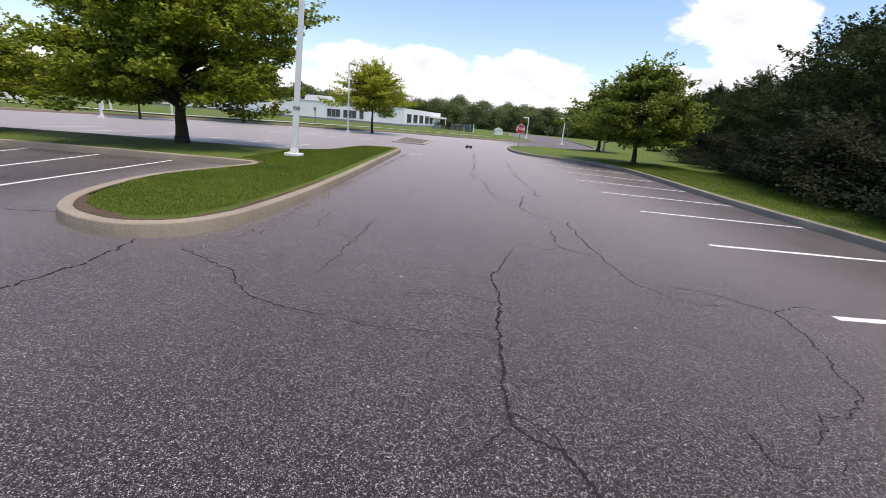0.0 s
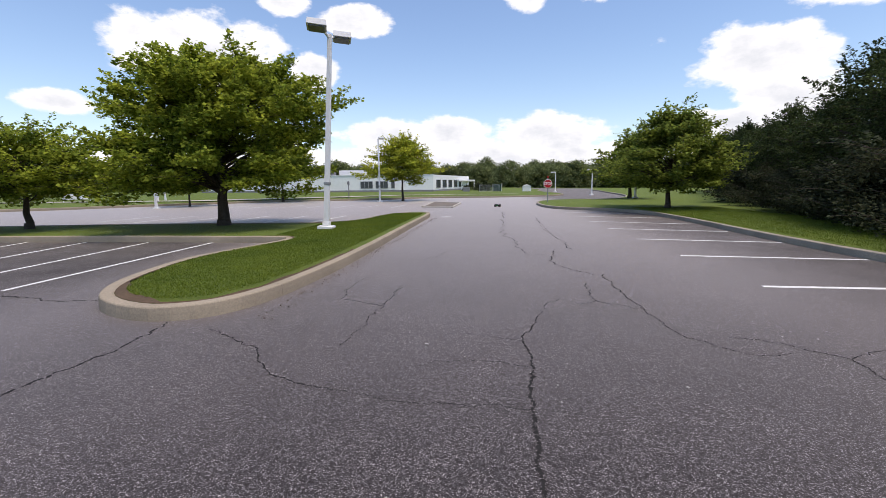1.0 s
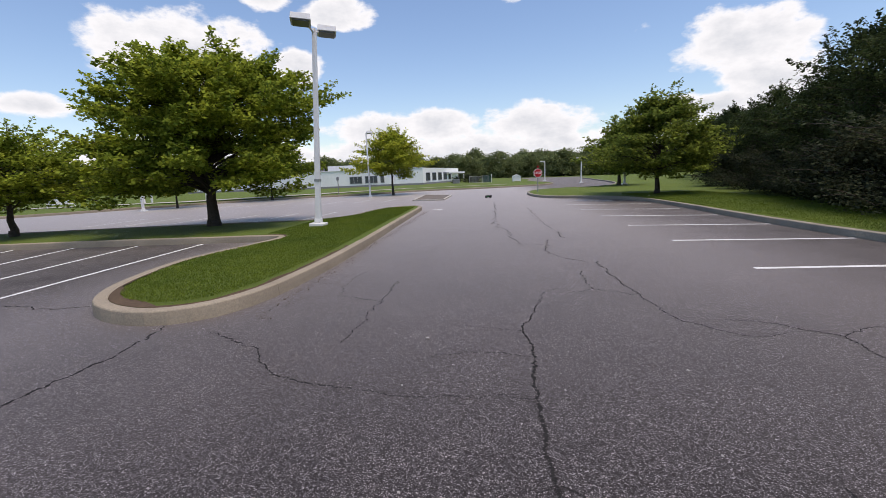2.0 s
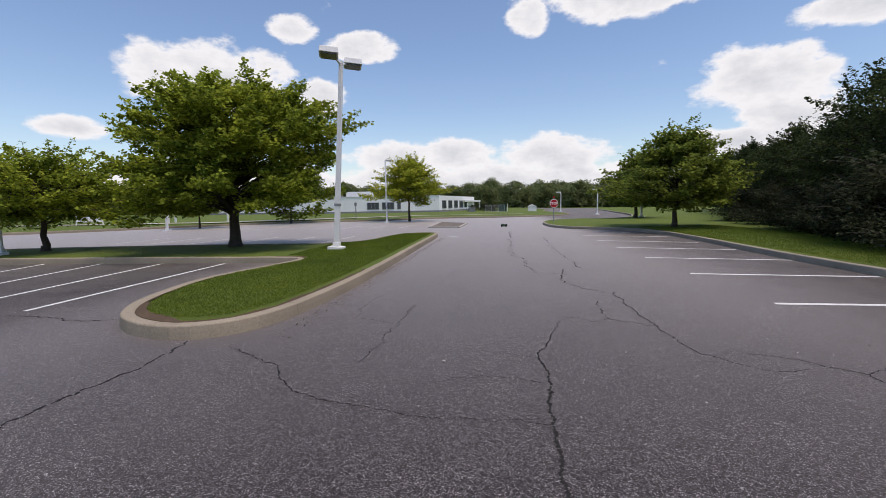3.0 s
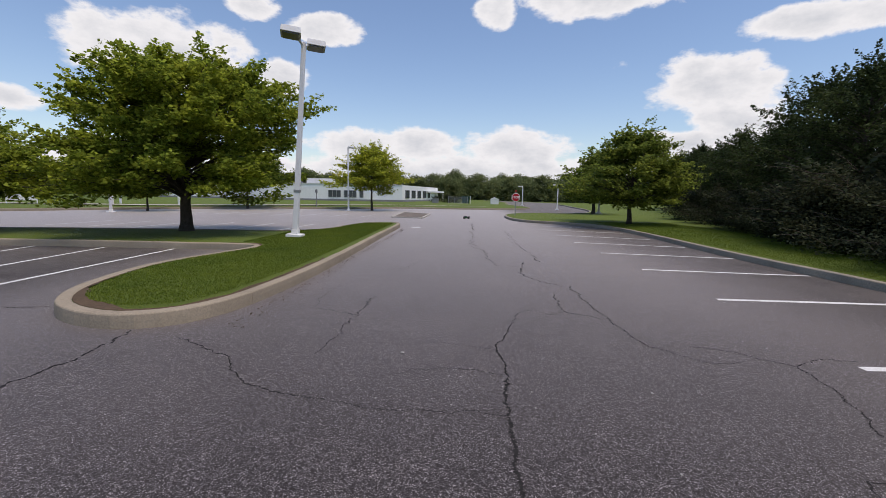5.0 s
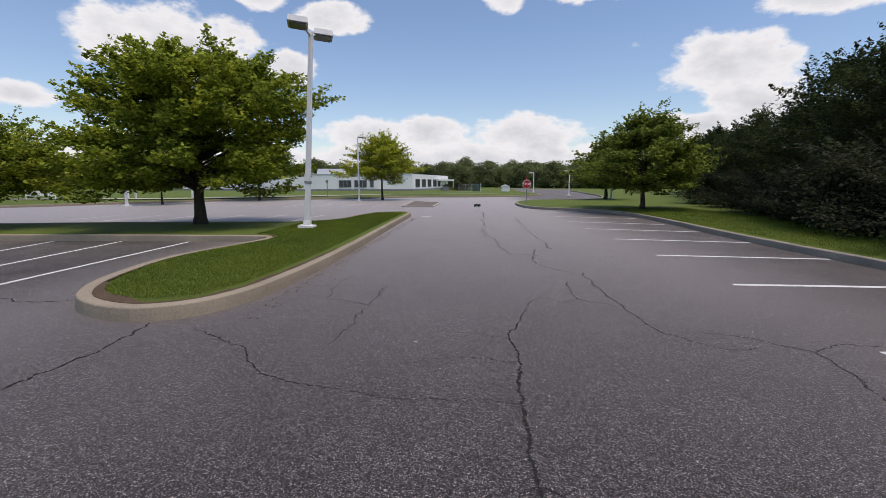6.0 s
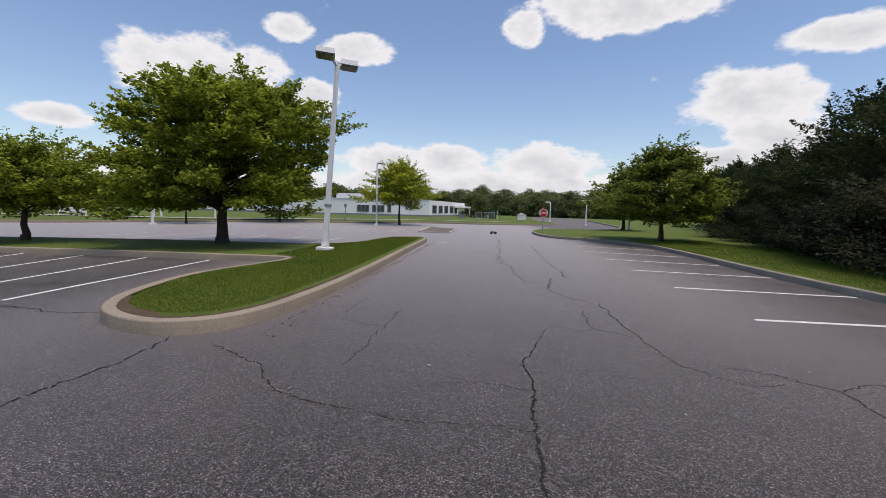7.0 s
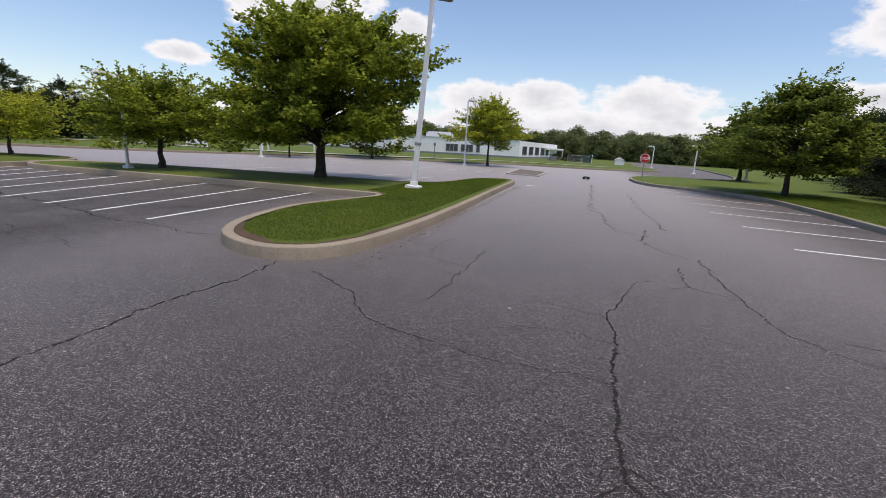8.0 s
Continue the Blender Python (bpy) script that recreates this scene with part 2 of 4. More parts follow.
def empty(name, m, label, category, group="", kind=""):
    ob = new(name)
    ob.empty_display_size = 0.2
    ob.matrix_basis = m
    return tagged(ob, label, category, group, kind)


def box(x0, x1, y0, y1, z0, z1, bevel=0.0, bm=None):
    one = bmesh.new()
    bmesh.ops.create_cube(one, size=1)
    for v in one.verts:
        v.co = ((x0 + x1) / 2 + v.co.x * (x1 - x0), (y0 + y1) / 2 + v.co.y * (y1 - y0), (z0 + z1) / 2 + v.co.z * (z1 - z0))
    if bevel:
        bmesh.ops.bevel(one, geom=list(one.edges), offset=bevel, segments=2, affect="EDGES", profile=0.6)
    if bm is None:
        return one
    me = bpy.data.meshes.new("tmp")
    one.to_mesh(me)
    one.free()
    bm.from_mesh(me)
    bpy.data.meshes.remove(me)
    return bm


def rod(a, b, r0, r1=None, n=10, bm=None):
    """A tapered round bar from a to b."""
    bm = bm or bmesh.new()
    r1 = r0 if r1 is None else r1
    a, b = Vector(a), Vector(b)
    q = (b - a).to_track_quat("Z", "Y").to_matrix()
    ring = [[bm.verts.new(p + q @ Vector((r * math.cos(2 * math.pi * k / n), r * math.sin(2 * math.pi * k / n), 0))) for k in range(n)] for p, r in ((a, r0), (b, r1))]
    for k in range(n):
        bm.faces.new((ring[0][k], ring[0][(k + 1) % n], ring[1][(k + 1) % n], ring[1][k]))
    bm.faces.new(ring[1])
    bm.faces.new(list(reversed(ring[0])))
    return bm


def smooth_line(points, step, closed=False):
    """A Catmull-Rom curve through the points, cut at even steps."""
    pts = [Vector((*p, 0)) if len(p) == 2 else Vector(p) for p in points]
    n = len(pts)
    fine = []
    for k in range(n if closed else n - 1):
        p0, p1, p2, p3 = (pts[(k + j) % n] if closed else pts[min(max(k + j, 0), n - 1)] for j in (-1, 0, 1, 2))
        for s in range(20):
            t = s / 20
            fine.append(0.5 * (2 * p1 + (p2 - p0) * t + (2 * p0 - 5 * p1 + 4 * p2 - p3) * t * t + (3 * p1 - p0 - 3 * p2 + p3) * t ** 3))
    fine.append(pts[0] if closed else pts[-1])
    out, left = [fine[0]], step
    for a, b in zip(fine, fine[1:]):
        d = (b - a).length
        while d >= left and d > 1e-9:
            a = a.lerp(b, left / d)
            d = (b - a).length
            out.append(a)
            left = step
        left -= d
    return out


def offset_line(line, dist, closed):
    """The line shifted to its left by dist."""
    out, n = [], len(line)
    for k in range(n):
        a, b = (line[k - 1], line[(k + 1) % n]) if closed else (line[max(k - 1, 0)], line[min(k + 1, n - 1)])
        d = (b - a).normalized()
        out.append(line[k] + Vector((-d.y, d.x, 0)) * dist)
    return out


# ---- ground ----
def ground_sheet(name, outline, z, mat, label, category):
    bm = bmesh.new()
    bm.faces.new([bm.verts.new((*p, z)) for p in outline])
    bmesh.ops.triangulate(bm, faces=list(bm.faces))
    return tagged(part(name, bm, mat), label, category, kind="structure")


ground_sheet("ground", [(-2500, -2500), (2500, -2500), (2500, 2500), (-2500, 2500)], -0.03, GRASS, "wide green grassland reaching to the horizon", "ground")
ground_sheet("parking_lot", [(-90, -60), (70, -60), (70, 48), (30, 100), (8, 140), (-60, 60), (-90, 40)], 0.0, ASPHALT, "worn grey asphalt parking lot with pale aggregate and cracks", "parking lot")

KERB_H, KERB_W = 0.17, 0.17


def lawn(name, outline, label, mound=0.05, step=0.5):
    """A raised grass bed inside a concrete kerb. The outline runs anticlockwise along the foot of the kerb."""
    line = smooth_line(outline, step, True)[:-1]
    inner = offset_line(line, KERB_W - 0.01, True)
    bm = bmesh.new()
    vs = [bm.verts.new((p.x, p.y, KERB_H - 0.02)) for p in inner]
    es = [bm.edges.new((vs[k], vs[(k + 1) % len(vs)])) for k in range(len(vs))]
    bmesh.ops.triangle_fill(bm, edges=es, use_beauty=True)
    rim = set(vs)
    for _ in range(2):
        bmesh.ops.subdivide_edges(bm, edges=[e for e in bm.edges if e.calc_length() > 0.8], cuts=1, use_grid_fill=False)
        bmesh.ops.triangulate(bm, faces=list(bm.faces))
    for v in bm.verts:
        if v not in rim and not v.is_boundary:
            d = min((v.co.x - p.x) ** 2 + (v.co.y - p.y) ** 2 for p in inner) ** 0.5
            v.co.z += mound * min(1, d / 1.2) + 0.008 * noise.noise(v.co * 0.8)
    for f in bm.faces:
        f.smooth = True
    bmesh.ops.recalc_face_normals(bm, faces=list(bm.faces))
    ob = tagged(part(name, bm, GRASS), label, "lawn", kind="structure")
    return ob, line, inner


def kerb(name, line, label, stone=3.0, closed=True, height=KERB_H, mat=None):
    """A kerb of cast stones along the line, with open joints."""
    root = empty(name, pose(0, 0, 0), label, "kerb", kind="structure")
    step = (line[1] - line[0]).length
    n = max(2, round(stone / step))
    count = len(line)
    inner = offset_line(line, KERB_W, closed)
    for s in range(0, count if closed else count - 1, n):
        ids = [min(s + k, count if closed else count - 1) for k in range(n + 1)]
        ids = list(dict.fromkeys(ids))
        if len(ids) < 2:
            continue
        bm = bmesh.new()
        prof = []
        for j, k in enumerate(ids):
            o, i = line[k % count].copy(), inner[k % count].copy()
            if j in (0, len(ids) - 1):
                q = line[ids[1 if j == 0 else -2] % count] - o
                q = q.normalized() * 0.0025
                o, i = o + q, i + q
            w = (i - o)
            h = height + 0.006 * noise.noise(o * 1.3)
            sect = [(0, -0.05), (0.004, height * 0.5), (0.010, h - 0.018), (0.018, h - 0.005), (0.032, h), (0.150, h), (KERB_W, h - 0.012), (KERB_W, -0.05)]
            prof.append([bm.verts.new((o.x + w.x * a / KERB_W, o.y + w.y * a / KERB_W, z)) for a, z in sect])
        for a, b in zip(prof, prof[1:]):
            for k in range(7):
                bm.faces.new((a[k], b[k], b[k + 1], a[k + 1]))
        bm.faces.new(prof[0])
        bm.faces.new(list(reversed(prof[-1])))
        bmesh.ops.recalc_face_normals(bm, faces=list(bm.faces))
        part("kerb_stone", bm, mat or CONCRETE, root)
    return root


PENINSULA = [(-2.2, 20.2), (-2.42, 21.3), (-3.05, 21.6), (-3.9, 20.9), (-4.4, 19.0), (-4.6, 17.2), (-5.3, 16.0), (-7.0, 15.7), (-11, 15.4), (-15.0, 14.8), (-18.6, 13.9), (-19.4, 12.6), (-18.2, 11.2),
             (-13.5, 11.3), (-9.5, 11.45), (-6.9, 11.45), (-5.4, 11.43), (-4.8, 11.3), (-4.72, 10.7), (-4.9, 10.0), (-5.15, 9.1), (-5.3, 8.1), (-5.2, 7.2), (-5.02, 6.4), (-4.75, 5.75), (-4.35, 5.25), (-3.8, 4.95), (-3.25, 4.88),
             (-2.75, 5.13), (-2.45, 5.75), (-2.3, 6.8), (-2.2, 8.5), (-2.18, 11), (-2.2, 14), (-2.2, 17)]
pen_lawn, pen_line, pen_inner = lawn("peninsula_lawn", PENINSULA, "mown green grass on a raised kerbed peninsula", 0.02, step=0.25)
kerb("peninsula_kerb", pen_line, "pale weathered concrete kerb round the grass peninsula", 3.0)
RIGHT_LAWN = [(7.7, -28), (7.7, -10), (7.7, 2), (7.7, 8.3), (7.65, 10.3), (7.65, 12.4), (7.75, 14.4), (7.9, 17), (7.95, 19.4), (7.8, 21.5), (7.2, 23.4), (5.9, 24.8), (4.6, 25.9), (3.95, 27.6), (3.78, 29.6), (3.85, 31.8), (4.3, 34.2),
              (5.3, 36.2), (7, 37.3), (9, 37.6), (11, 39.2), (13.2, 43), (15.5, 52), (18, 70), (23, 95), (40, 100), (60, 60), (62, 0), (55, -30)]
RIGHT_LAWN.reverse()
right_lawn, right_line, right_inner = lawn("roadside_lawn", RIGHT_LAWN, "mown green grass verge running to the woods", 0.07)
kerb("roadside_kerb", right_line, "low weathered concrete kerb along the grass verge", 3.0, height=0.15, mat=WEATHERED)
FAR_LAWN = [(-80, 6), (-45, 17), (-30, 26.0), (-25.5, 31.5), (-22, 35.6), (-18, 39.2), (-13.6, 41.0), (-9.8, 42.4), (-7.2, 45.4), (-4.5, 47.0), (0, 47.2), (5, 48.8), (8.5, 52), (9.8, 58), (9, 75), (10, 110), (-10, 200), (-130, 190), (-150, 30)]
far_lawn, far_line, far_inner = lawn("school_lawn", FAR_LAWN, "wide green lawn in front of the white building", 0.05, step=1.0)
kerb("school_kerb", far_line, "pale concrete kerb along the far lawn", 6.0)
LEFT_LAWN = [(-19.5, 12.4), (-19.0, 10.2), (-20.5, 6), (-27, -4), (-60, -25), (-75, -5), (-60, 6), (-34, 12), (-24, 14.8), (-20.6, 14.4)]
LEFT_LAWN.reverse()
left_lawn, left_line, left_inner = lawn("side_lawn", LEFT_LAWN, "green grass verge beside the parking rows", 0.1)
kerb("side_kerb", left_line, "low concrete kerb along the side verge", 3.0)


def flat_poly(name, pts, z, mat, label, category):
    bm = bmesh.new()
    bm.faces.new([bm.verts.new((x, y, z)) for x, y in pts])
    bmesh.ops.recalc_face_normals(bm, faces=list(bm.faces))
    return tagged(part(name, bm, mat), label, category, kind="structure")


# a walk across the far lawn
flat_poly("school_path", [(-60, 31), (-24, 36.5), (-15, 44), (-8, 51.2), (4, 52.6), (4, 53.6), (-9, 52.4), (-17, 45.5), (-26, 38), (-60, 32.6)], 0.25, PALE_PATH, "pale concrete footpath across the far lawn", "path")


# ---- painted lines ----
def stripe(x0, y0, x1, y1, w=0.105, group="stall lines"):
    """A worn painted line with ragged edges."""
    a, b = Vector((x0, y0, 0.004)), Vector((x1, y1, 0.004))
    d = (b - a)
    n = max(4, int(d.length / 0.12))
    side = Vector((-d.y, d.x, 0)).normalized()
    bm = bmesh.new()
    rows = []
    for k in range(n + 1):
        p = a + d * (k / n)
        e = random.uniform(-0.006, 0.006)
        rows.append((bm.verts.new(p + side * (w / 2 + e)), bm.verts.new(p - side * (w / 2 + random.uniform(-0.006, 0.006)))))
    for r, s in zip(rows, rows[1:]):
        bm.faces.new((r[0], r[1], s[1], s[0]))
    bmesh.ops.recalc_face_normals(bm, faces=list(bm.faces))
    return tagged(part("stall_line", bm, PAINT), "worn white painted stall line on grey asphalt", "painted line", group, "structure")


for k in range(-3, 8):
    y = 4.32 + 2.71 * k
    stripe(4.38 if k else 4.1, y, 7.62 if k < 7 else 6.9, y + 0.16 - 0.26 * max(0, min(k, 5)))
for k in range(9):
    stripe(-6.75 - 1.47 * k + 0.06 * max(0, k - 3) ** 2, 6.1 + 0.12 * k, -6.95 - 1.86 * k + 0.075 * max(0, k - 2) ** 2, 11.42, 0.085)
for k in range(6):
    stripe(-6.8 - 1.95 * k, 16.8 + 0.2 * k, -6.5 - 1.98 * k, 21.3)
for k in range(7):
    stripe(-5.85 - 1.95 * k, 28.4, -5.5 - 1.97 * k, 32.2)


# ---- cracks ----
def crack(points, w0=0.022, w1=0.012):
    """A jagged open crack: the line is broken up by midpoint displacement."""
    pts = [Vector((*p, 0.0035)) for p in points]
    for depth in range(5):
        out = []
        for a, b in zip(pts, pts[1:]):
            d = b - a
            side = Vector((-d.y, d.x, 0)) * min(1.0, 0.55 / max(d.length, 0.01))
            out += [a, (a + b) / 2 + side * random.gauss(0, 0.05 if depth < 2 else 0.13)]
        pts = out + [pts[-1]]
    bm = bmesh.new()
    rows, n = [], len(pts)
    for k, p in enumerate(pts):
        d = (pts[min(k + 1, n - 1)] - pts[max(k - 1, 0)]).normalized()
        side = Vector((-d.y, d.x, 0))
        w = (w0 + (w1 - w0) * k / n) * random.choice((0.12, 0.4, 0.6, 0.8, 1.0, 1.25)) * 0.82 * (0.3 if k in (0, n - 1) else 1)
        rows.append((bm.verts.new(p + side * w / 2), bm.verts.new(p - side * w / 2)))
    for r, s in zip(rows, rows[1:]):
        bm.faces.new((r[0], r[1], s[1], s[0]))
    bmesh.ops.recalc_face_normals(bm, faces=list(bm.faces))
    for f in bm.faces:
        if f.normal.z < 0:
            f.normal_flip()
    return tagged(part("asphalt_crack", bm, CRACK), "thin dark jagged crack in the grey asphalt", "crack", "cracks in the asphalt", "structure")


crack([(0.78, 4.57), (0.81, 4.36), (0.83, 4.18), (0.81, 3.91), (0.77, 3.56), (0.76, 3.31), (0.74, 3.03), (0.75, 2.88), (0.71, 2.72), (0.73, 2.58), (0.73, 2.42), (0.73, 2.32)], 0.03, 0.036)
crack([(0.78, 4.57), (0.89, 4.88), (0.98, 5.17), (1.05, 5.49), (1.16, 5.86), (1.25, 6.02)], 0.022, 0.012)
crack([(1.25, 6.02), (1.45, 6.13), (1.61, 5.9), (1.83, 6.08)], 0.012, 0.012)
crack([(1.91, 7.1), (1.86, 6.62), (1.83, 6.08), (2.08, 5.92), (2.2, 5.76), (2.33, 5.8)], 0.022, 0.014)
crack([(2.33, 7.81), (2.29, 6.99), (2.26, 6.19), (2.29, 5.69), (2.3, 5.16), (2.37, 4.79), (2.55, 4.55), (2.73, 4.37), (2.95, 4.36), (3.1, 4.43)], 0.026, 0.012)
crack([(2.78, 4.8), (3.05, 4.75), (3.23, 4.63), (3.3, 4.5), (3.45, 4.41), (3.52, 4.32), (3.5, 4.12), (3.46, 3.85), (3.34, 3.5), (3.16, 3.12), (3.12, 2.92), (2.85, 2.7), (2.4, 2.38)], 0.018, 0.014)
crack([(3.52, 4.32), (3.68, 4.44), (3.98, 4.56), (4.25, 4.5)], 0.018, 0.012)
crack([(-2.5, 4.66), (-2.09, 4.4), (-1.75, 4.22), (-1.66, 4.1), (-1.55, 3.9), (-1.39, 3.74), (-1.25, 3.62), (-1.04, 3.52), (-0.85, 3.47), (-0.61, 3.43), (-0.38, 3.36), (-0.28, 3.31), (-0.12, 3.3), (0.12, 3.3), (0.32, 3.27), (0.51, 3.32), (0.62, 3.27), (0.75, 3.26)], 0.02, 0.013)
crack([(-3.15, 4.86), (-3.05, 4.3), (-3.04, 3.9), (-3.08, 3.6), (-3.12, 3.2), (-3.05, 2.65), (-3.05, 2.0), (-3.12, 1.0)], 0.032, 0.038)
crack([(-0.96, 4.3), (-0.92, 4.54), (-0.88, 5.0), (-0.84, 5.6), (-0.85, 6.15), (-0.85, 6.75)], 0.012, 0.022)
crack([(-0.85, 5.66), (-1.09, 5.78), (-1.5, 5.96), (-1.61, 6.42), (-1.58, 6.9), (-1.5, 7.4)], 0.016, 0.012)
crack([(-2.6, 6.86), (-2.19, 6.82), (-1.69, 6.66)], 0.014, 0.01)
crack([(-0.16, 3.88), (-0.01, 4.02), (0.28, 4.08), (0.57, 4.05), (0.69, 3.98), (0.8, 3.94)], 0.010, 0.014)
crack([(0.0, 4.7), (0.2, 4.75), (0.54, 4.65), (0.78, 4.57)], 0.008, 0.012)
crack([(1.04, 16.2), (0.94, 12.9), (1.1, 12.5), (1.19, 10.7), (1.27, 9.85), (1.75, 9.7)], 0.03, 0.02)
crack([(1.96, 10.45), (1.75, 9.5), (1.68, 8.68), (1.89, 8.15), (2.18, 7.72)], 0.034, 0.02)
crack([(2.49, 20.0), (2.34, 14.3), (2.33, 10.5)], 0.035, 0.028)
crack([(1.2, 24), (1.08, 19), (1.04, 16.2)], 0.05, 0.035)
crack([(-12.4, 6.9), (-11.0, 6.62), (-9.53, 6.46), (-8.09, 6.0), (-7.08, 5.8), (-6.4, 5.82), (-5.8, 5.74), (-5.25, 5.6), (-4.75, 5.68)], 0.045, 0.022)
crack([(-8.8, 5.05), (-8.24, 4.84), (-7.49, 4.59), (-6.61, 4.22)], 0.03, 0.018)
crack([(-6.6, 4.57), (-6.1, 4.4), (-5.64, 4.2)], 0.02, 0.014)
crack([(0.73, 2.32), (0.82, 2.23), (0.97, 2.16), (1.03, 2.03), (1.07, 1.89), (1.15, 1.5)], 0.03, 0.028)
crack([(0.73, 2.31), (0.58, 2.14), (0.42, 1.99), (0.33, 1.95)], 0.02, 0.008)
crack([(0.74, 2.42), (0.87, 2.34), (0.96, 2.25), (0.97, 2.16)], 0.014, 0.012)
crack([(0.72, 2.42), (0.63, 2.37), (0.6, 2.3)], 0.012, 0.006)
crack([(2.06, 2.44), (2.04, 2.29), (2.04, 2.19), (2.17, 2.18)], 0.018, 0.010)
crack([(2.32, 2.13), (2.45, 2.27), (2.61, 2.29)], 0.012, 0.008)
crack([(-1.2, 8.9), (-0.6, 9.3), (-0.45, 10.2)], 0.012, 0.012)


# ---- trees ----
def leaves_mesh(name, centres, size, mat, parent, up=0.55, label=""):
    """Many small folded leaves, one kite each, about the given centres."""
    n = len(centres)
    rng = np.random.default_rng(n)
    a = rng.normal(size=(n, 3))
    a[:, 2] *= 0.45
    a /= np.linalg.norm(a, axis=1)[:, None]
    nrm = rng.normal(size=(n, 3))
    nrm[:, 2] = np.abs(nrm[:, 2]) + up * 2
    s = np.cross(nrm, a)
    s /= np.linalg.norm(s, axis=1)[:, None] + 1e-9
    k = size * rng.uniform(0.6, 1.35, n)[:, None]
    c = np.asarray(centres)
    droop = np.array([0, 0, -0.12])
    v = np.stack([c - a * k * 0.5, c + s * k * 0.42 + droop * k, c + a * k * 0.6 + droop * k, c - s * k * 0.42 + droop * k], 1).reshape(-1, 3)
    me = bpy.data.meshes.new(name)
    me.vertices.add(4 * n)
    me.vertices.foreach_set("co", v.astype(np.float32).ravel())
    me.loops.add(4 * n)
    me.loops.foreach_set("vertex_index", np.arange(4 * n, dtype=np.int32))
    me.polygons.add(n)
    me.polygons.foreach_set("loop_start", np.arange(0, 4 * n, 4, dtype=np.int32))
    me.polygons.foreach_set("loop_total", np.full(n, 4, dtype=np.int32))
    me.update()
    me.materials.append(mat)
    ob = new(name, me)
    ob.parent = parent
    if label:
        tagged(ob, label)
    return ob


def limb(bm, pts, r0, r1, n=7):
    rings = []
    for k, p in enumerate(pts):
        d = (pts[min(k + 1, len(pts) - 1)] - pts[max(k - 1, 0)]).normalized()
        ref = Vector((1, 0, 0)) if abs(d.x) < 0.9 else Vector((0, 1, 0))
        if k == 0:
            first = ref
        ax = (first - d * first.dot(d)).normalized()
        q = Matrix((ax, d.cross(ax), d)).transposed()
        r = r0 + (r1 - r0) * k / (len(pts) - 1)
        rings.append([bm.verts.new(p + q @ Vector((r * math.cos(6.2832 * j / n), r * math.sin(6.2832 * j / n), 0))) for j in range(n)])
    for a, b in zip(rings, rings[1:]):
        for j in range(n):
            f = bm.faces.new((a[j], a[(j + 1) % n], b[(j + 1) % n], b[j]))
            f.smooth = True
    bm.faces.new(rings[-1])


def crown_radius(shape, h):
    """Half width of the crown at height h (0 foot, 1 top)."""
    if shape == "spread":
        return (min(1, 0.84 + 0.7 * h) if h < 0.25 else 1.0) * max(0.0, 1 - (max(0, h - 0.42) / 0.64) ** 2) ** 0.5
    if shape == "dome":
        return (0.82 + 0.7 * h if h < 0.25 else 1.0) * max(0.0, 1 - max(0, h - 0.3) / 0.74) ** 0.6
    if shape == "cone":
        return (0.75 + 0.9 * h if h < 0.28 else 1.0) * max(0.0, 1 - max(0, h - 0.28) / 0.74) ** 0.75
    return max(0.0, 1 - abs(2 * h - 0.9) ** 2.6) ** 0.5


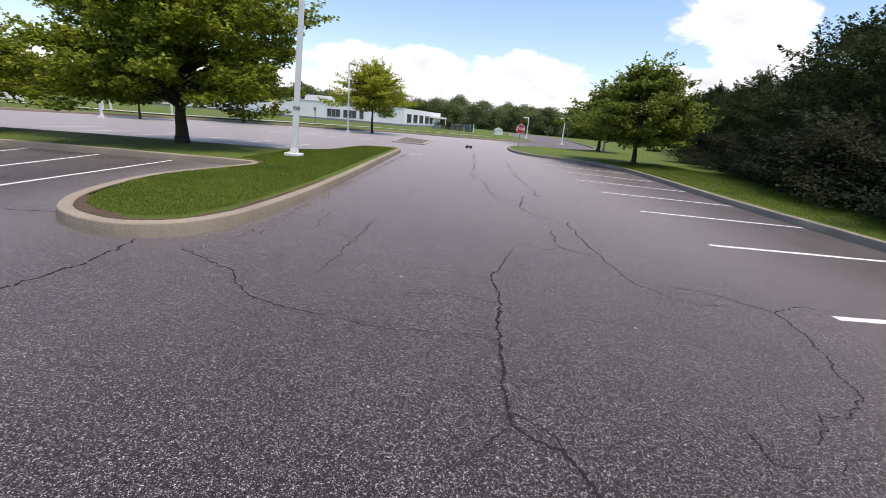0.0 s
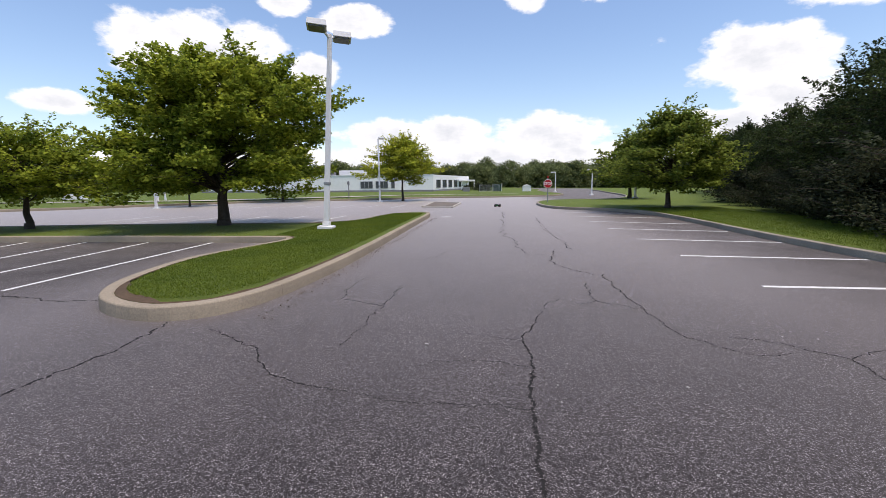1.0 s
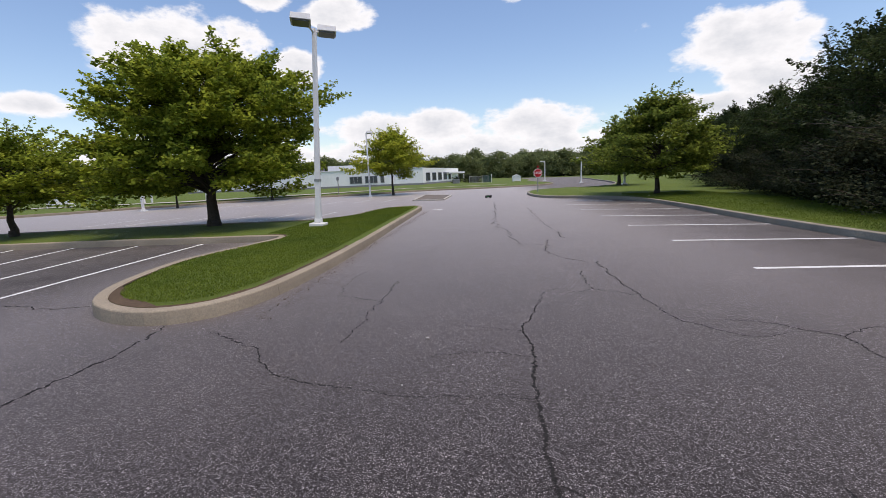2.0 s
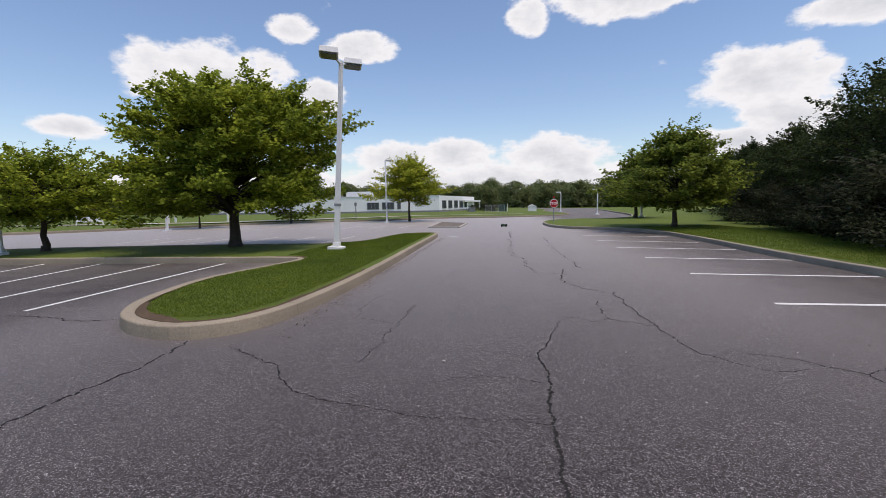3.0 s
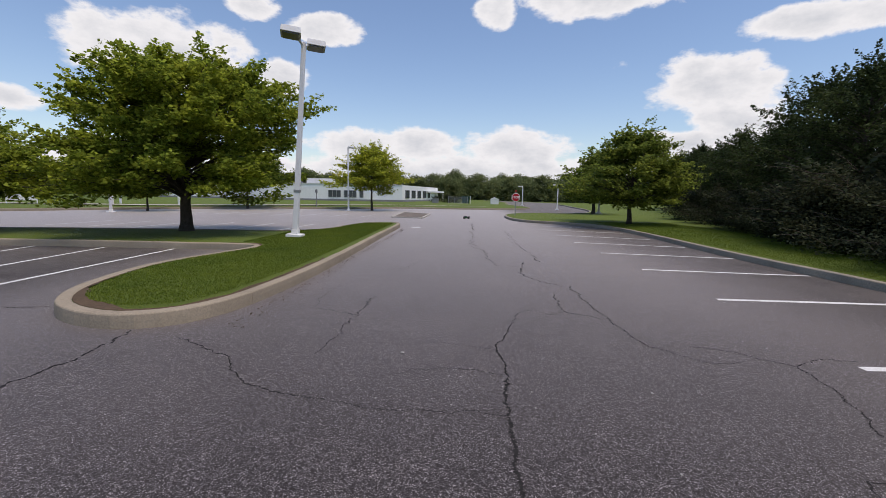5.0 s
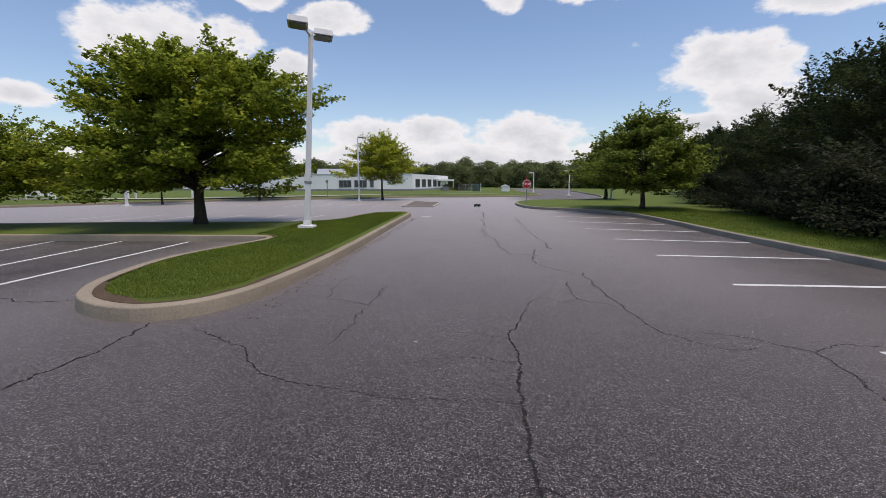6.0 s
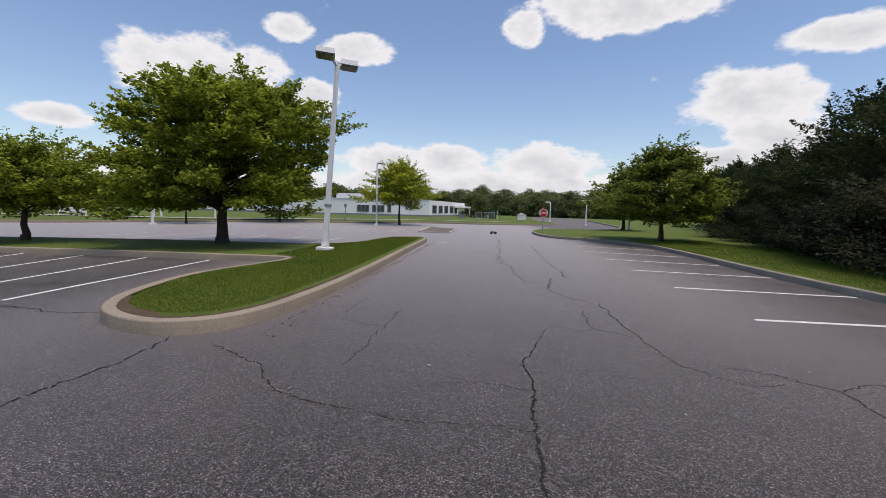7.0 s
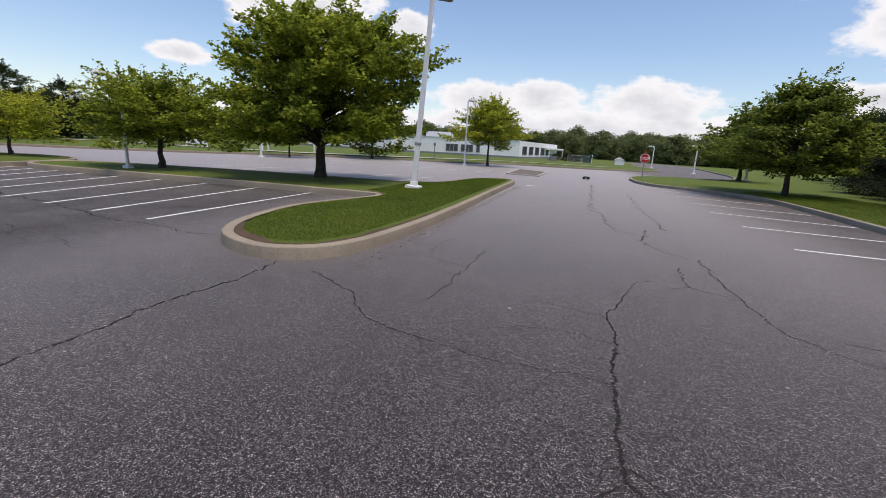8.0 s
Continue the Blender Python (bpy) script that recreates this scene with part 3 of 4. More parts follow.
def tree(name, height, radius, foot, trunk_r, leaves, size, mat, label, shape="spread", seed=1, clumps=90, flat=0.42, lean=0.0, category="tree", group="", sprigs=2):
    """A tapered trunk, limbs that carry flat clumps of leaves, and gaps between them."""
    rnd = random.Random(seed)
    root = empty(name, pose(0, 0, 0), label, category, group)
    bm = bmesh.new()
    top = Vector((lean, 0, height * 0.86))
    stem = [Vector((lean * t * t + 0.04 * rnd.uniform(-1, 1) * (t > 0), 0.04 * rnd.uniform(-1, 1) * (t > 0), height * 0.86 * t)) for t in (0, 0.08, 0.2, 0.35, 0.5, 0.7, 1)]
    stem[0].z = -0.05
    limb(bm, [stem[0], stem[0] + Vector((0, 0, 0.25))], trunk_r * 1.28, trunk_r * 1.05, 12)
    limb(bm, stem, trunk_r * 1.08, trunk_r * 0.12, 12)
    centres, spreads, twigs = [], [], []
    span = height - foot
    for k in range(clumps):
        h = ((k + 0.5) / clumps) ** 0.85
        ang = k * 2.39996 + rnd.uniform(-0.35, 0.35)
        lobe = 1 + 0.25 * noise.noise(Vector((2.2 * math.cos(ang), 2.2 * math.sin(ang), 4.5 * h + seed)))
        edge = crown_radius(shape, h) * radius * lobe * rnd.uniform(0.85, 1.12)
        rr = min(edge, radius * 1.04) * math.sqrt(rnd.uniform(0.04, 1.0))
        z = foot + h * span * 0.96 + rnd.uniform(-0.25, 0.25)
        tip = Vector((lean * h + rr * math.cos(ang), rr * math.sin(ang), z))
        t0 = min(0.97, max(foot / height * rnd.uniform(0.95, 1.7), (z - 0.30 * rr - 0.1) / (height * 0.86)))
        base = Vector((lean * t0 * t0, 0, height * 0.86 * t0))
        mid = base.lerp(tip, 0.5) + Vector((0, 0, 0.12 * rr + rnd.uniform(-0.1, 0.1)))
        r0 = trunk_r * (0.07 + 0.16 * (1 - t0))
        limb(bm, [base, base.lerp(mid, 0.5) + Vector((0, 0, 0.05)), mid, mid.lerp(tip, 0.55) + Vector((rnd.uniform(-.08, .08), rnd.uniform(-.08, .08), 0.02)), tip], r0, 0.008, 5)
        big = radius * rnd.uniform(0.7, 1.3) * 2.1 / math.sqrt(clumps)
        centres.append(tip)
        spreads.append(big)
        if rr > 0.5 * edge:
            centres.append(mid.lerp(tip, 0.45))
            spreads.append(big * 0.8)
        if rr > 0.62 * edge or h > 0.8:
            out = Vector((math.cos(ang), math.sin(ang), 0.0)) * min(1.0, 0.3 + rr / radius)
            for _ in range(sprigs):
                way = (out + Vector((rnd.uniform(-.7, .7), rnd.uniform(-.7, .7), rnd.uniform(-.1, .5) + 0.7 * max(0, h - 0.55)))).normalized()
                end = tip + way * big * rnd.uniform(1.15, 1.75)
                limb(bm, [tip, tip.lerp(end, 0.5) + Vector((0, 0, 0.03)), end], 0.012, 0.004, 4)
                twigs.append((tip, end))
    for f in bm.faces:
        f.smooth = True
    part("trunk", bm, BARK, root)
    rng = np.random.default_rng(seed)
    w = np.array(spreads) ** 2
    pick = rng.choice(len(centres), size=leaves, p=w / w.sum())
    c = np.array([tuple(v) for v in centres])[pick]
    sp = np.array(spreads)[pick][:, None]
    d = rng.normal(size=(leaves, 3))
    d /= np.linalg.norm(d, axis=1)[:, None]
    d *= rng.uniform(0.25, 1.0, size=(leaves, 1)) ** 0.6
    d[:, 2] *= flat
    d[:, 2] -= 0.25 * (d[:, 0] ** 2 + d[:, 1] ** 2) * flat
    p = c + d * sp * 1.05 + rng.normal(size=(leaves, 3)) * 0.05
    if twigs:
        ends = np.array([(tuple(a), tuple(b)) for a, b in twigs])
        many = int(leaves * 0.2)
        pick = rng.integers(0, len(ends), many)
        t = rng.uniform(0.2, 1.06, (many, 1))
        p[:many] = ends[pick, 0] * (1 - t) + ends[pick, 1] * t + rng.normal(size=(many, 3)) * size * np.array([0.75, 0.75, 0.55]) * (1.25 - 0.6 * t)
    p[:, 2] = np.maximum(p[:, 2], 0.12 if foot < 0.5 else foot * 0.75)
    leaves_mesh("crown", p, size, mat, root)
    return root


maple = tree("maple_tree", 5.35, 3.8, 1.15, 0.2, 96000, 0.112, MAPLE, "broad green maple with layered boughs on the grass strip", "spread", 3, 230, 0.36, lean=-0.45)
maple.matrix_basis = pose(-8.7, 14.75, 0.17, 0, 0, 215)
maple_b = tree("maple_tree", 3.1, 2.5, 1.0, 0.12, 26000, 0.10, MAPLE, "smaller green maple standing beside a white lamp post", "spread", 14, 130, 0.36)
maple_b.matrix_basis = pose(-14.7, 13.4, 0.16)
side_tree = tree("young_maple_tree", 2.35, 2.0, 0.8, 0.08, 14000, 0.09, YELLOW_LEAF, "small yellowish green tree on the side verge", "spread", 12, 60)
side_tree.matrix_basis = pose(-22.3, 13.0, 0.2)
verge_tree = tree("verge_tree", 4.45, 2.95, 1.0, 0.13, 30000, 0.13, VERGE_LEAF, "rounded green tree leaning on the grass verge", "dome", 21, 150, 0.36, lean=0.15)
verge_tree.matrix_basis = pose(9.25, 23.0, 0.2)
verge_tree_b = tree("verge_tree", 4.6, 2.8, 1.0, 0.15, 9000, 0.22, VERGE_LEAF, "yellow-green tree behind the stop sign on the verge", "cone", 23, 60)
verge_tree_b.matrix_basis = pose(11.6, 36.5, 0.2)
lot_tree = tree("lot_tree", 5.4, 3.3, 1.8, 0.12, 26000, 0.15, YELLOW_LEAF, "small yellow-green tree at the edge of the lot", "dome", 31, 80, flat=0.3)
lot_tree.matrix_basis = pose(-7.3, 40.0, 0.0)

copy_thing(lot_tree, pose(-18.2, 38.8, 0.0, 0, 0, 130))
far_lot_tree = copy_thing(lot_tree, pose(-22.0, 31.4, 0.0, 0, 0, 250))
far_lot_tree.scale = (0.7, 0.7, 0.62)

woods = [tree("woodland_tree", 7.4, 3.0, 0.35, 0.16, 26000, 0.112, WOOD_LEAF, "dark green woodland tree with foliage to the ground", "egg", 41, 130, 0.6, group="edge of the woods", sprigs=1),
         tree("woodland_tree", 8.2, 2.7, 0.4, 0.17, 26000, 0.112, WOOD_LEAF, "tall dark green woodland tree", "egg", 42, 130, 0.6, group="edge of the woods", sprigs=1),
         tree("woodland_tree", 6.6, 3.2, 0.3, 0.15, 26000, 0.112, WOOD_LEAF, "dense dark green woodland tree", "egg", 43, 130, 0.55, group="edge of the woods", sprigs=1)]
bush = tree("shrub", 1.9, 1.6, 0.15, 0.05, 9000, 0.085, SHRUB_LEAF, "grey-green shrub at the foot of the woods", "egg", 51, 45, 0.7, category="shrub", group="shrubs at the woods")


def scatter(kinds, spots, zbase=0.15):
    """Turn and size the trees in a fixed, uneven way; the first use of each kind moves the original."""
    used = set()
    for k, (x, y, s) in enumerate(spots):
        j = k % len(kinds)
        turn = (k * 77) % 360
        m = pose(x, y, zbase, 0, 0, turn) @ Matrix.Diagonal((s * (0.92 + 0.16 * ((k * 37) % 10) / 10), s, s * (0.94 + 0.14 * ((k * 53) % 10) / 10), 1))
        if j not in used:
            kinds[j].matrix_basis = m
            used.add(j)
        else:
            copy_thing_unscaled(kinds[j], m)


def copy_thing_unscaled(ob, m):
    keep = ob.matrix_basis.copy()
    ob.matrix_basis = Matrix()
    made = copy_thing(ob, m)
    ob.matrix_basis = keep
    return made


spots = []
rnd = random.Random(5)
for x, y, h in [(12.8, 4, 6.4), (12.5, 8, 6.0), (12.8, 11.5, 5.3), (13.7, 15, 5.8), (14.7, 18.6, 6.5), (16.0, 22.8, 5.6), (17.2, 27, 5.5), (18.9, 32, 5.5), (20.9, 37.5, 5.8), (23.2, 43.5, 6.2), (25.7, 50, 6.7), (28.7, 58, 7.2)]:
    spots.append((x + rnd.uniform(-0.3, 0.3), y, h))
    spots.append((x + 4.2 + rnd.uniform(-0.6, 0.6), y + 2, h * 1.1))
for y in (-3, -10, -18):
    spots.append((13, y, 7.4))
spots = [(x, y, 0.95 * h / (7.4, 8.2, 6.6)[k % 3]) for k, (x, y, h) in enumerate(spots)]
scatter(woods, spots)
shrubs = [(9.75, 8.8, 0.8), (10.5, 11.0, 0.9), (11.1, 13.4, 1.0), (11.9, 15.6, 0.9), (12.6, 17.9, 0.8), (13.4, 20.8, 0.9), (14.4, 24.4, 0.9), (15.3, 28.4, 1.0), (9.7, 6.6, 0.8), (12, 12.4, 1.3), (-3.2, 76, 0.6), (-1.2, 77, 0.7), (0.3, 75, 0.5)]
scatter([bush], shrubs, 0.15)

far_tree = [tree("distant_tree", 8.4, 5.6, 0.2, 0.2, 8000, 0.4, HAZED_LEAF, "dark green tree in the distant treeline", "egg", 61, 50, 0.6, group="distant treeline", sprigs=0),
            tree("distant_tree", 7.6, 6.0, 0.2, 0.2, 8000, 0.4, HAZED_LEAF, "broad green tree in the distant treeline", "egg", 62, 50, 0.6, group="distant treeline", sprigs=0)]
spots = []
for k in range(110):
    a = radians(-66 + k * 1.0)
    near = max(0.0, math.degrees(a) - 8) / 30
    d = (150 if k % 2 else 168) + 9 * math.sin(k * 1.7) - 62 * min(1.2, near)
    spots.append((d * math.sin(a), d * math.cos(a), 1.0 + 0.13 * math.sin(k * 2.3) + 0.08 * math.sin(k * 0.7) - 0.12 * min(1, near)))
for k in range(12):  # the woods close behind the side verge
    size = 0.72 + 0.08 * math.sin(k * 2)
    copy_thing_unscaled(woods[k % 3], pose(-34 - 2.2 * k, 7.5 + 3.0 * k, 0.05, 0, 0, 61 * k) @ Matrix.Diagonal((1.15 * size, 1.15 * size, size, 1)))
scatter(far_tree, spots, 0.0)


# ---- grass blades ----
def blades(name, test, x0, x1, y0, y1, count, height, z, label):
    """Single blades of grass scattered where test(x, y) allows."""
    rng = np.random.default_rng(count)
    x, y = rng.uniform(x0, x1, count), rng.uniform(y0, y1, count)
    keep = np.array([test(a, b) for a, b in zip(x, y)])
    x, y = x[keep], y[keep]
    n = len(x)
    a = rng.uniform(0, 6.283, n)
    h = height * rng.uniform(0.5, 1.4, n)
    w = 0.005
    tilt = rng.normal(0, 0.5, (n, 2)) * h[:, None]
    v = np.zeros((n, 3, 3))
    v[:, 0] = np.stack([x - w * np.cos(a), y - w * np.sin(a), np.full(n, z)], 1)
    v[:, 1] = np.stack([x + w * np.cos(a), y + w * np.sin(a), np.full(n, z)], 1)
    v[:, 2] = np.stack([x + tilt[:, 0], y + tilt[:, 1], z + h], 1)
    me = bpy.data.meshes.new(name)
    me.vertices.add(3 * n)
    me.vertices.foreach_set("co", v.astype(np.float32).ravel())
    me.loops.add(3 * n)
    me.loops.foreach_set("vertex_index", np.arange(3 * n, dtype=np.int32))
    me.polygons.add(n)
    me.polygons.foreach_set("loop_start", np.arange(0, 3 * n, 3, dtype=np.int32))
    me.polygons.foreach_set("loop_total", np.full(n, 3, dtype=np.int32))
    me.update()
    me.materials.append(BLADE)
    return tagged(new(name, me), label, "grass", kind="stuff")


def inside(poly):
    px, py = [p.x for p in poly], [p.y for p in poly]

    def test(x, y):
        hit, n = False, len(px)
        for i in range(n):
            j = i - 1
            if (py[i] > y) != (py[j] > y) and x < (px[j] - px[i]) * (y - py[i]) / (py[j] - py[i]) + px[i]:
                hit = not hit
        return hit
    return test


pen_test = inside(offset_line(pen_line, 0.30, True)[::2])
blades("peninsula_grass", pen_test, -5.3, -2.3, 4.9, 20.4, 170000, 0.022, 0.185, "short green grass blades on the peninsula")
blades("verge_grass", lambda x, y: x > 7.58 + 0.016 * max(0, y - 10), 7.55, 11.8, 4, 24, 120000, 0.022, 0.215, "short green grass blades on the verge")


# bare soil between the kerb and the turf, round the nose of the peninsula
def soil_rim():
    bm = bmesh.new()
    last = None
    inner = offset_line(pen_line, KERB_W + 0.004, True)
    for k, p in enumerate(pen_line):
        if p.y > 9.5 and not (p.x > -5.8 and 10 < p.y < 17 and p.x < -4.5):
            last = None
            continue
        w = 0.05 + 0.07 * noise.noise(p * 2.1) + 0.03 * noise.noise(p * 9.0) + (0.10 if p.y < 6 and p.x < -3.4 else 0)
        q = offset_line(pen_line[k - 1:k + 2], KERB_W + w, False)[1] if 0 < k < len(pen_line) - 1 else None
        if q is None:
            last = None
            continue
        pair = (bm.verts.new((inner[k].x, inner[k].y, KERB_H - 0.008)), bm.verts.new((q.x, q.y, KERB_H + 0.004)))
        if last:
            bm.faces.new((last[0], pair[0], pair[1], last[1]))
        last = pair
    bmesh.ops.recalc_face_normals(bm, faces=list(bm.faces))
    return tagged(part("soil_rim", bm, SOIL), "bare brown soil between kerb and turf", "soil", kind="structure")


soil_rim()


def fallen_leaves():
    rng = np.random.default_rng(4)
    n = 700
    y = rng.uniform(5, 19.5, n)
    x = -2.42 + 0.016 * (y - 5) + np.abs(rng.normal(0.03, 0.12, n)) + 0.2
    ob = leaves_mesh("fallen_leaves", np.stack([x, y, np.full(n, 0.012)], 1), 0.024, SOIL, None, 3.0)
    return tagged(ob, "dry brown leaves and grit along the kerb foot", "fallen leaves", kind="stuff")


fallen_leaves()
stripe(-1.7, 20.45, -1.25, 20.4, 0.28)

# ---- lamp posts ----
def luminaire(x, y, z, turn, parent, s=1.0):
    m = pose(x, y, z, 0, 0, turn)
    bm = box(-0.27 * s, 0.27 * s, -0.34 * s, 0.34 * s, 0, 0.16 * s, 0.012)
    for v in bm.verts:
        if v.co.z > 0.1 * s:
            v.co.x *= 0.93
            v.co.y *= 0.93
    bmesh.ops.transform(bm, matrix=m, verts=bm.verts)
    head = part("lamp_head", bm, WHITE_METAL, parent, "white square shoebox lamp head")
    bm = box(-0.22 * s, 0.22 * s, -0.29 * s, 0.29 * s, -0.03, 0.004, 0.006)
    bmesh.ops.transform(bm, matrix=m, verts=bm.verts)
    part("lens", bm, LENS, head, "dark glass lens under the head")
    return head


def lamp_post(height, label, heads, m, s=1.0):
    root = empty("street_lamp", m, label, "street lamp", "lamp posts")
    bm = box(-0.22 * s, 0.22 * s, -0.22 * s, 0.22 * s, -0.05, 0.07, 0.02)
    part("base", bm, WHITE_METAL, root)
    part("base_cover", box(-0.1 * s, 0.1 * s, -0.1 * s, 0.1 * s, 0.07, 0.2, 0.015), WHITE_METAL, root)
    bm = box(-0.075 * s, 0.075 * s, -0.075 * s, 0.075 * s, 0.2, height, 0.012)
    for v in bm.verts:
        if v.co.z > height * 0.5:
            v.co.x *= 0.72
            v.co.y *= 0.72
    part("pole", bm, WHITE_METAL, root)
    part("band", box(-0.085 * s, 0.085 * s, -0.085 * s, 0.085 * s, 1.32, 1.40, 0.01), STEEL, root, "grey steel band")
    for hx, hy, hz, turn in heads:
        part("arm", rod((0, 0, height - 0.12), (hx * 0.6, hy * 0.6, height + hz + 0.06), 0.035, 0.035, 8), WHITE_METAL, root)
        luminaire(hx, hy, height + hz, turn, root, s)
    return root


lamp_post(5.62, "tall white square lamp post with two shoebox heads", [(-0.19, -0.5, 0.0, 20), (0.19, 0.5, 0.0, 20)], pose(-4.5, 13.4, 0.2, 0, 3.9, 0))
lamp_post(3.1, "white lamp post beside the smaller maple", [(-0.3, -0.4, 0.0, 30)], pose(-15.0, 12.3, 0.19), 0.55)
lamp_post(5.4, "slim white lamp post at the edge of the lot", [(0.2, 0.3, 0.0, 20)], pose(-8.95, 38.0, 0.0), 0.9)
lamp_post(2.3, "white lamp post by the small yellowish tree", [(-0.3, -0.4, 0.0, 30)], pose(-23.5, 13.0, 0.2), 0.6)
lamp_post(3.6, "white lamp post far off on the lot", [(0.2, 0.3, 0.0, 20)], pose(-22.3, 28.4, 0.0), 0.9)
lamp_post(2.7, "small white lamp post by the road beyond the stop sign", [(-0.35, 0.1, 0.0, 70)], pose(12.0, 51, 0.1), 0.9)
lamp_post(2.7, "small white lamp post far along the road", [(-0.35, 0.1, 0.0, 70)], pose(10.1, 65, 0.2), 0.9)
lamp_post(3.4, "white lamp post behind the verge tree", [(-0.35, 0.1, 0.0, 70)], pose(12.6, 38.2, 0.2), 0.9)


pole = empty("sign_post", pose(-12.9, 41.6, 0.1), "thin dark steel post with a small plate by the far kerb", "post")
part("post", box(-0.035, 0.035, -0.035, 0.035, -0.1, 1.75, 0.006), GREY_BLOCK, pole)
part("plate", box(-0.12, 0.12, -0.05, -0.036, 1.42, 1.72, 0.004), GREY_BLOCK, pole, "small grey plate")

# ---- stop sign ----
def octagon(r, thick, y):
    bm = bmesh.new()
    ring = [bm.verts.new((r * math.cos(math.pi / 8 + k * math.pi / 4), y, r * math.sin(math.pi / 8 + k * math.pi / 4))) for k in range(8)]
    f = bm.faces.new(ring)
    g = bmesh.ops.extrude_face_region(bm, geom=[f])
    bmesh.ops.translate(bm, verts=[v for v in g["geom"] if isinstance(v, bmesh.types.BMVert)], vec=(0, thick, 0))
    bmesh.ops.recalc_face_normals(bm, faces=list(bm.faces))
    return bm


def lettering(text, size, name, mat, m, parent):
    cu = bpy.data.curves.new("tmp", "FONT")
    cu.body, cu.size, cu.align_x, cu.align_y, cu.extrude, cu.offset = text, size, "CENTER", "CENTER", 0.002, size * 0.02
    ob = new("tmp", cu)
    bpy.context.view_layer.update()
    me = bpy.data.meshes.new_from_object(ob.evaluated_get(bpy.context.evaluated_depsgraph_get()))
    bpy.data.objects.remove(ob)
    me.transform(m)
    me.materials.clear()
    me.materials.append(mat)
    ob = new(name, me)
    ob.parent = parent
    return ob


sign = empty("stop_sign", pose(4.5, 31.0, 0.17, 0, 0, 4), "red octagonal stop sign on a thin steel post in the verge", "stop sign")
part("post", box(-0.03, 0.03, -0.02, 0.02, -0.1, 1.72, 0.006), STEEL, sign)
plate = part("plate", octagon(0.31, 0.012, -0.04), SIGN_WHITE, sign, "white-edged octagonal plate")
plate.location = (0, 0, 1.27)
part("face", octagon(0.28, 0.005, -0.045), RED, plate, "red sign face")
lettering("STOP", 0.235, "letters", SIGN_WHITE, pose(0, -0.049, 0, 90), plate)
part("reflector", box(-0.05, 0.05, -0.035, -0.02, 1.64, 1.76, 0.008), RED, sign, "small red tab above the plate")


# ---- paved island in the lane ----
isl = empty("paved_island", pose(0, 0, 0), "low brown paved traffic island with a pale rim", "traffic island", kind="structure")
quad = [(-3.8, 28.6), (-1.8, 28.1), (-1.65, 34.0), (-3.95, 36.2)]
mesh_part("paving", [(x, y, z) for z in (-0.02, 0.05) for x, y in quad], [(4, 5, 6, 7), (0, 1, 5, 4), (1, 2, 6, 5), (2, 3, 7, 6), (3, 0, 4, 7)], BROWN_PAVER, isl)
for k in range(4):
    a, b = Vector((*quad[k], 0)), Vector((*quad[(k + 1) % 4], 0))
    d = (b - a).normalized()
    m = Matrix.Translation((a + b) / 2) @ Matrix.Rotation(math.atan2(d.y, d.x), 4, "Z")
    bm = box(-(b - a).length / 2 + 0.07, (b - a).length / 2 - 0.07, -0.07, 0.07, -0.02, 0.075, 0.012)
    bmesh.ops.transform(bm, matrix=m, verts=bm.verts)
    part("rim", bm, PALE_PATH, isl, "pale concrete rim")


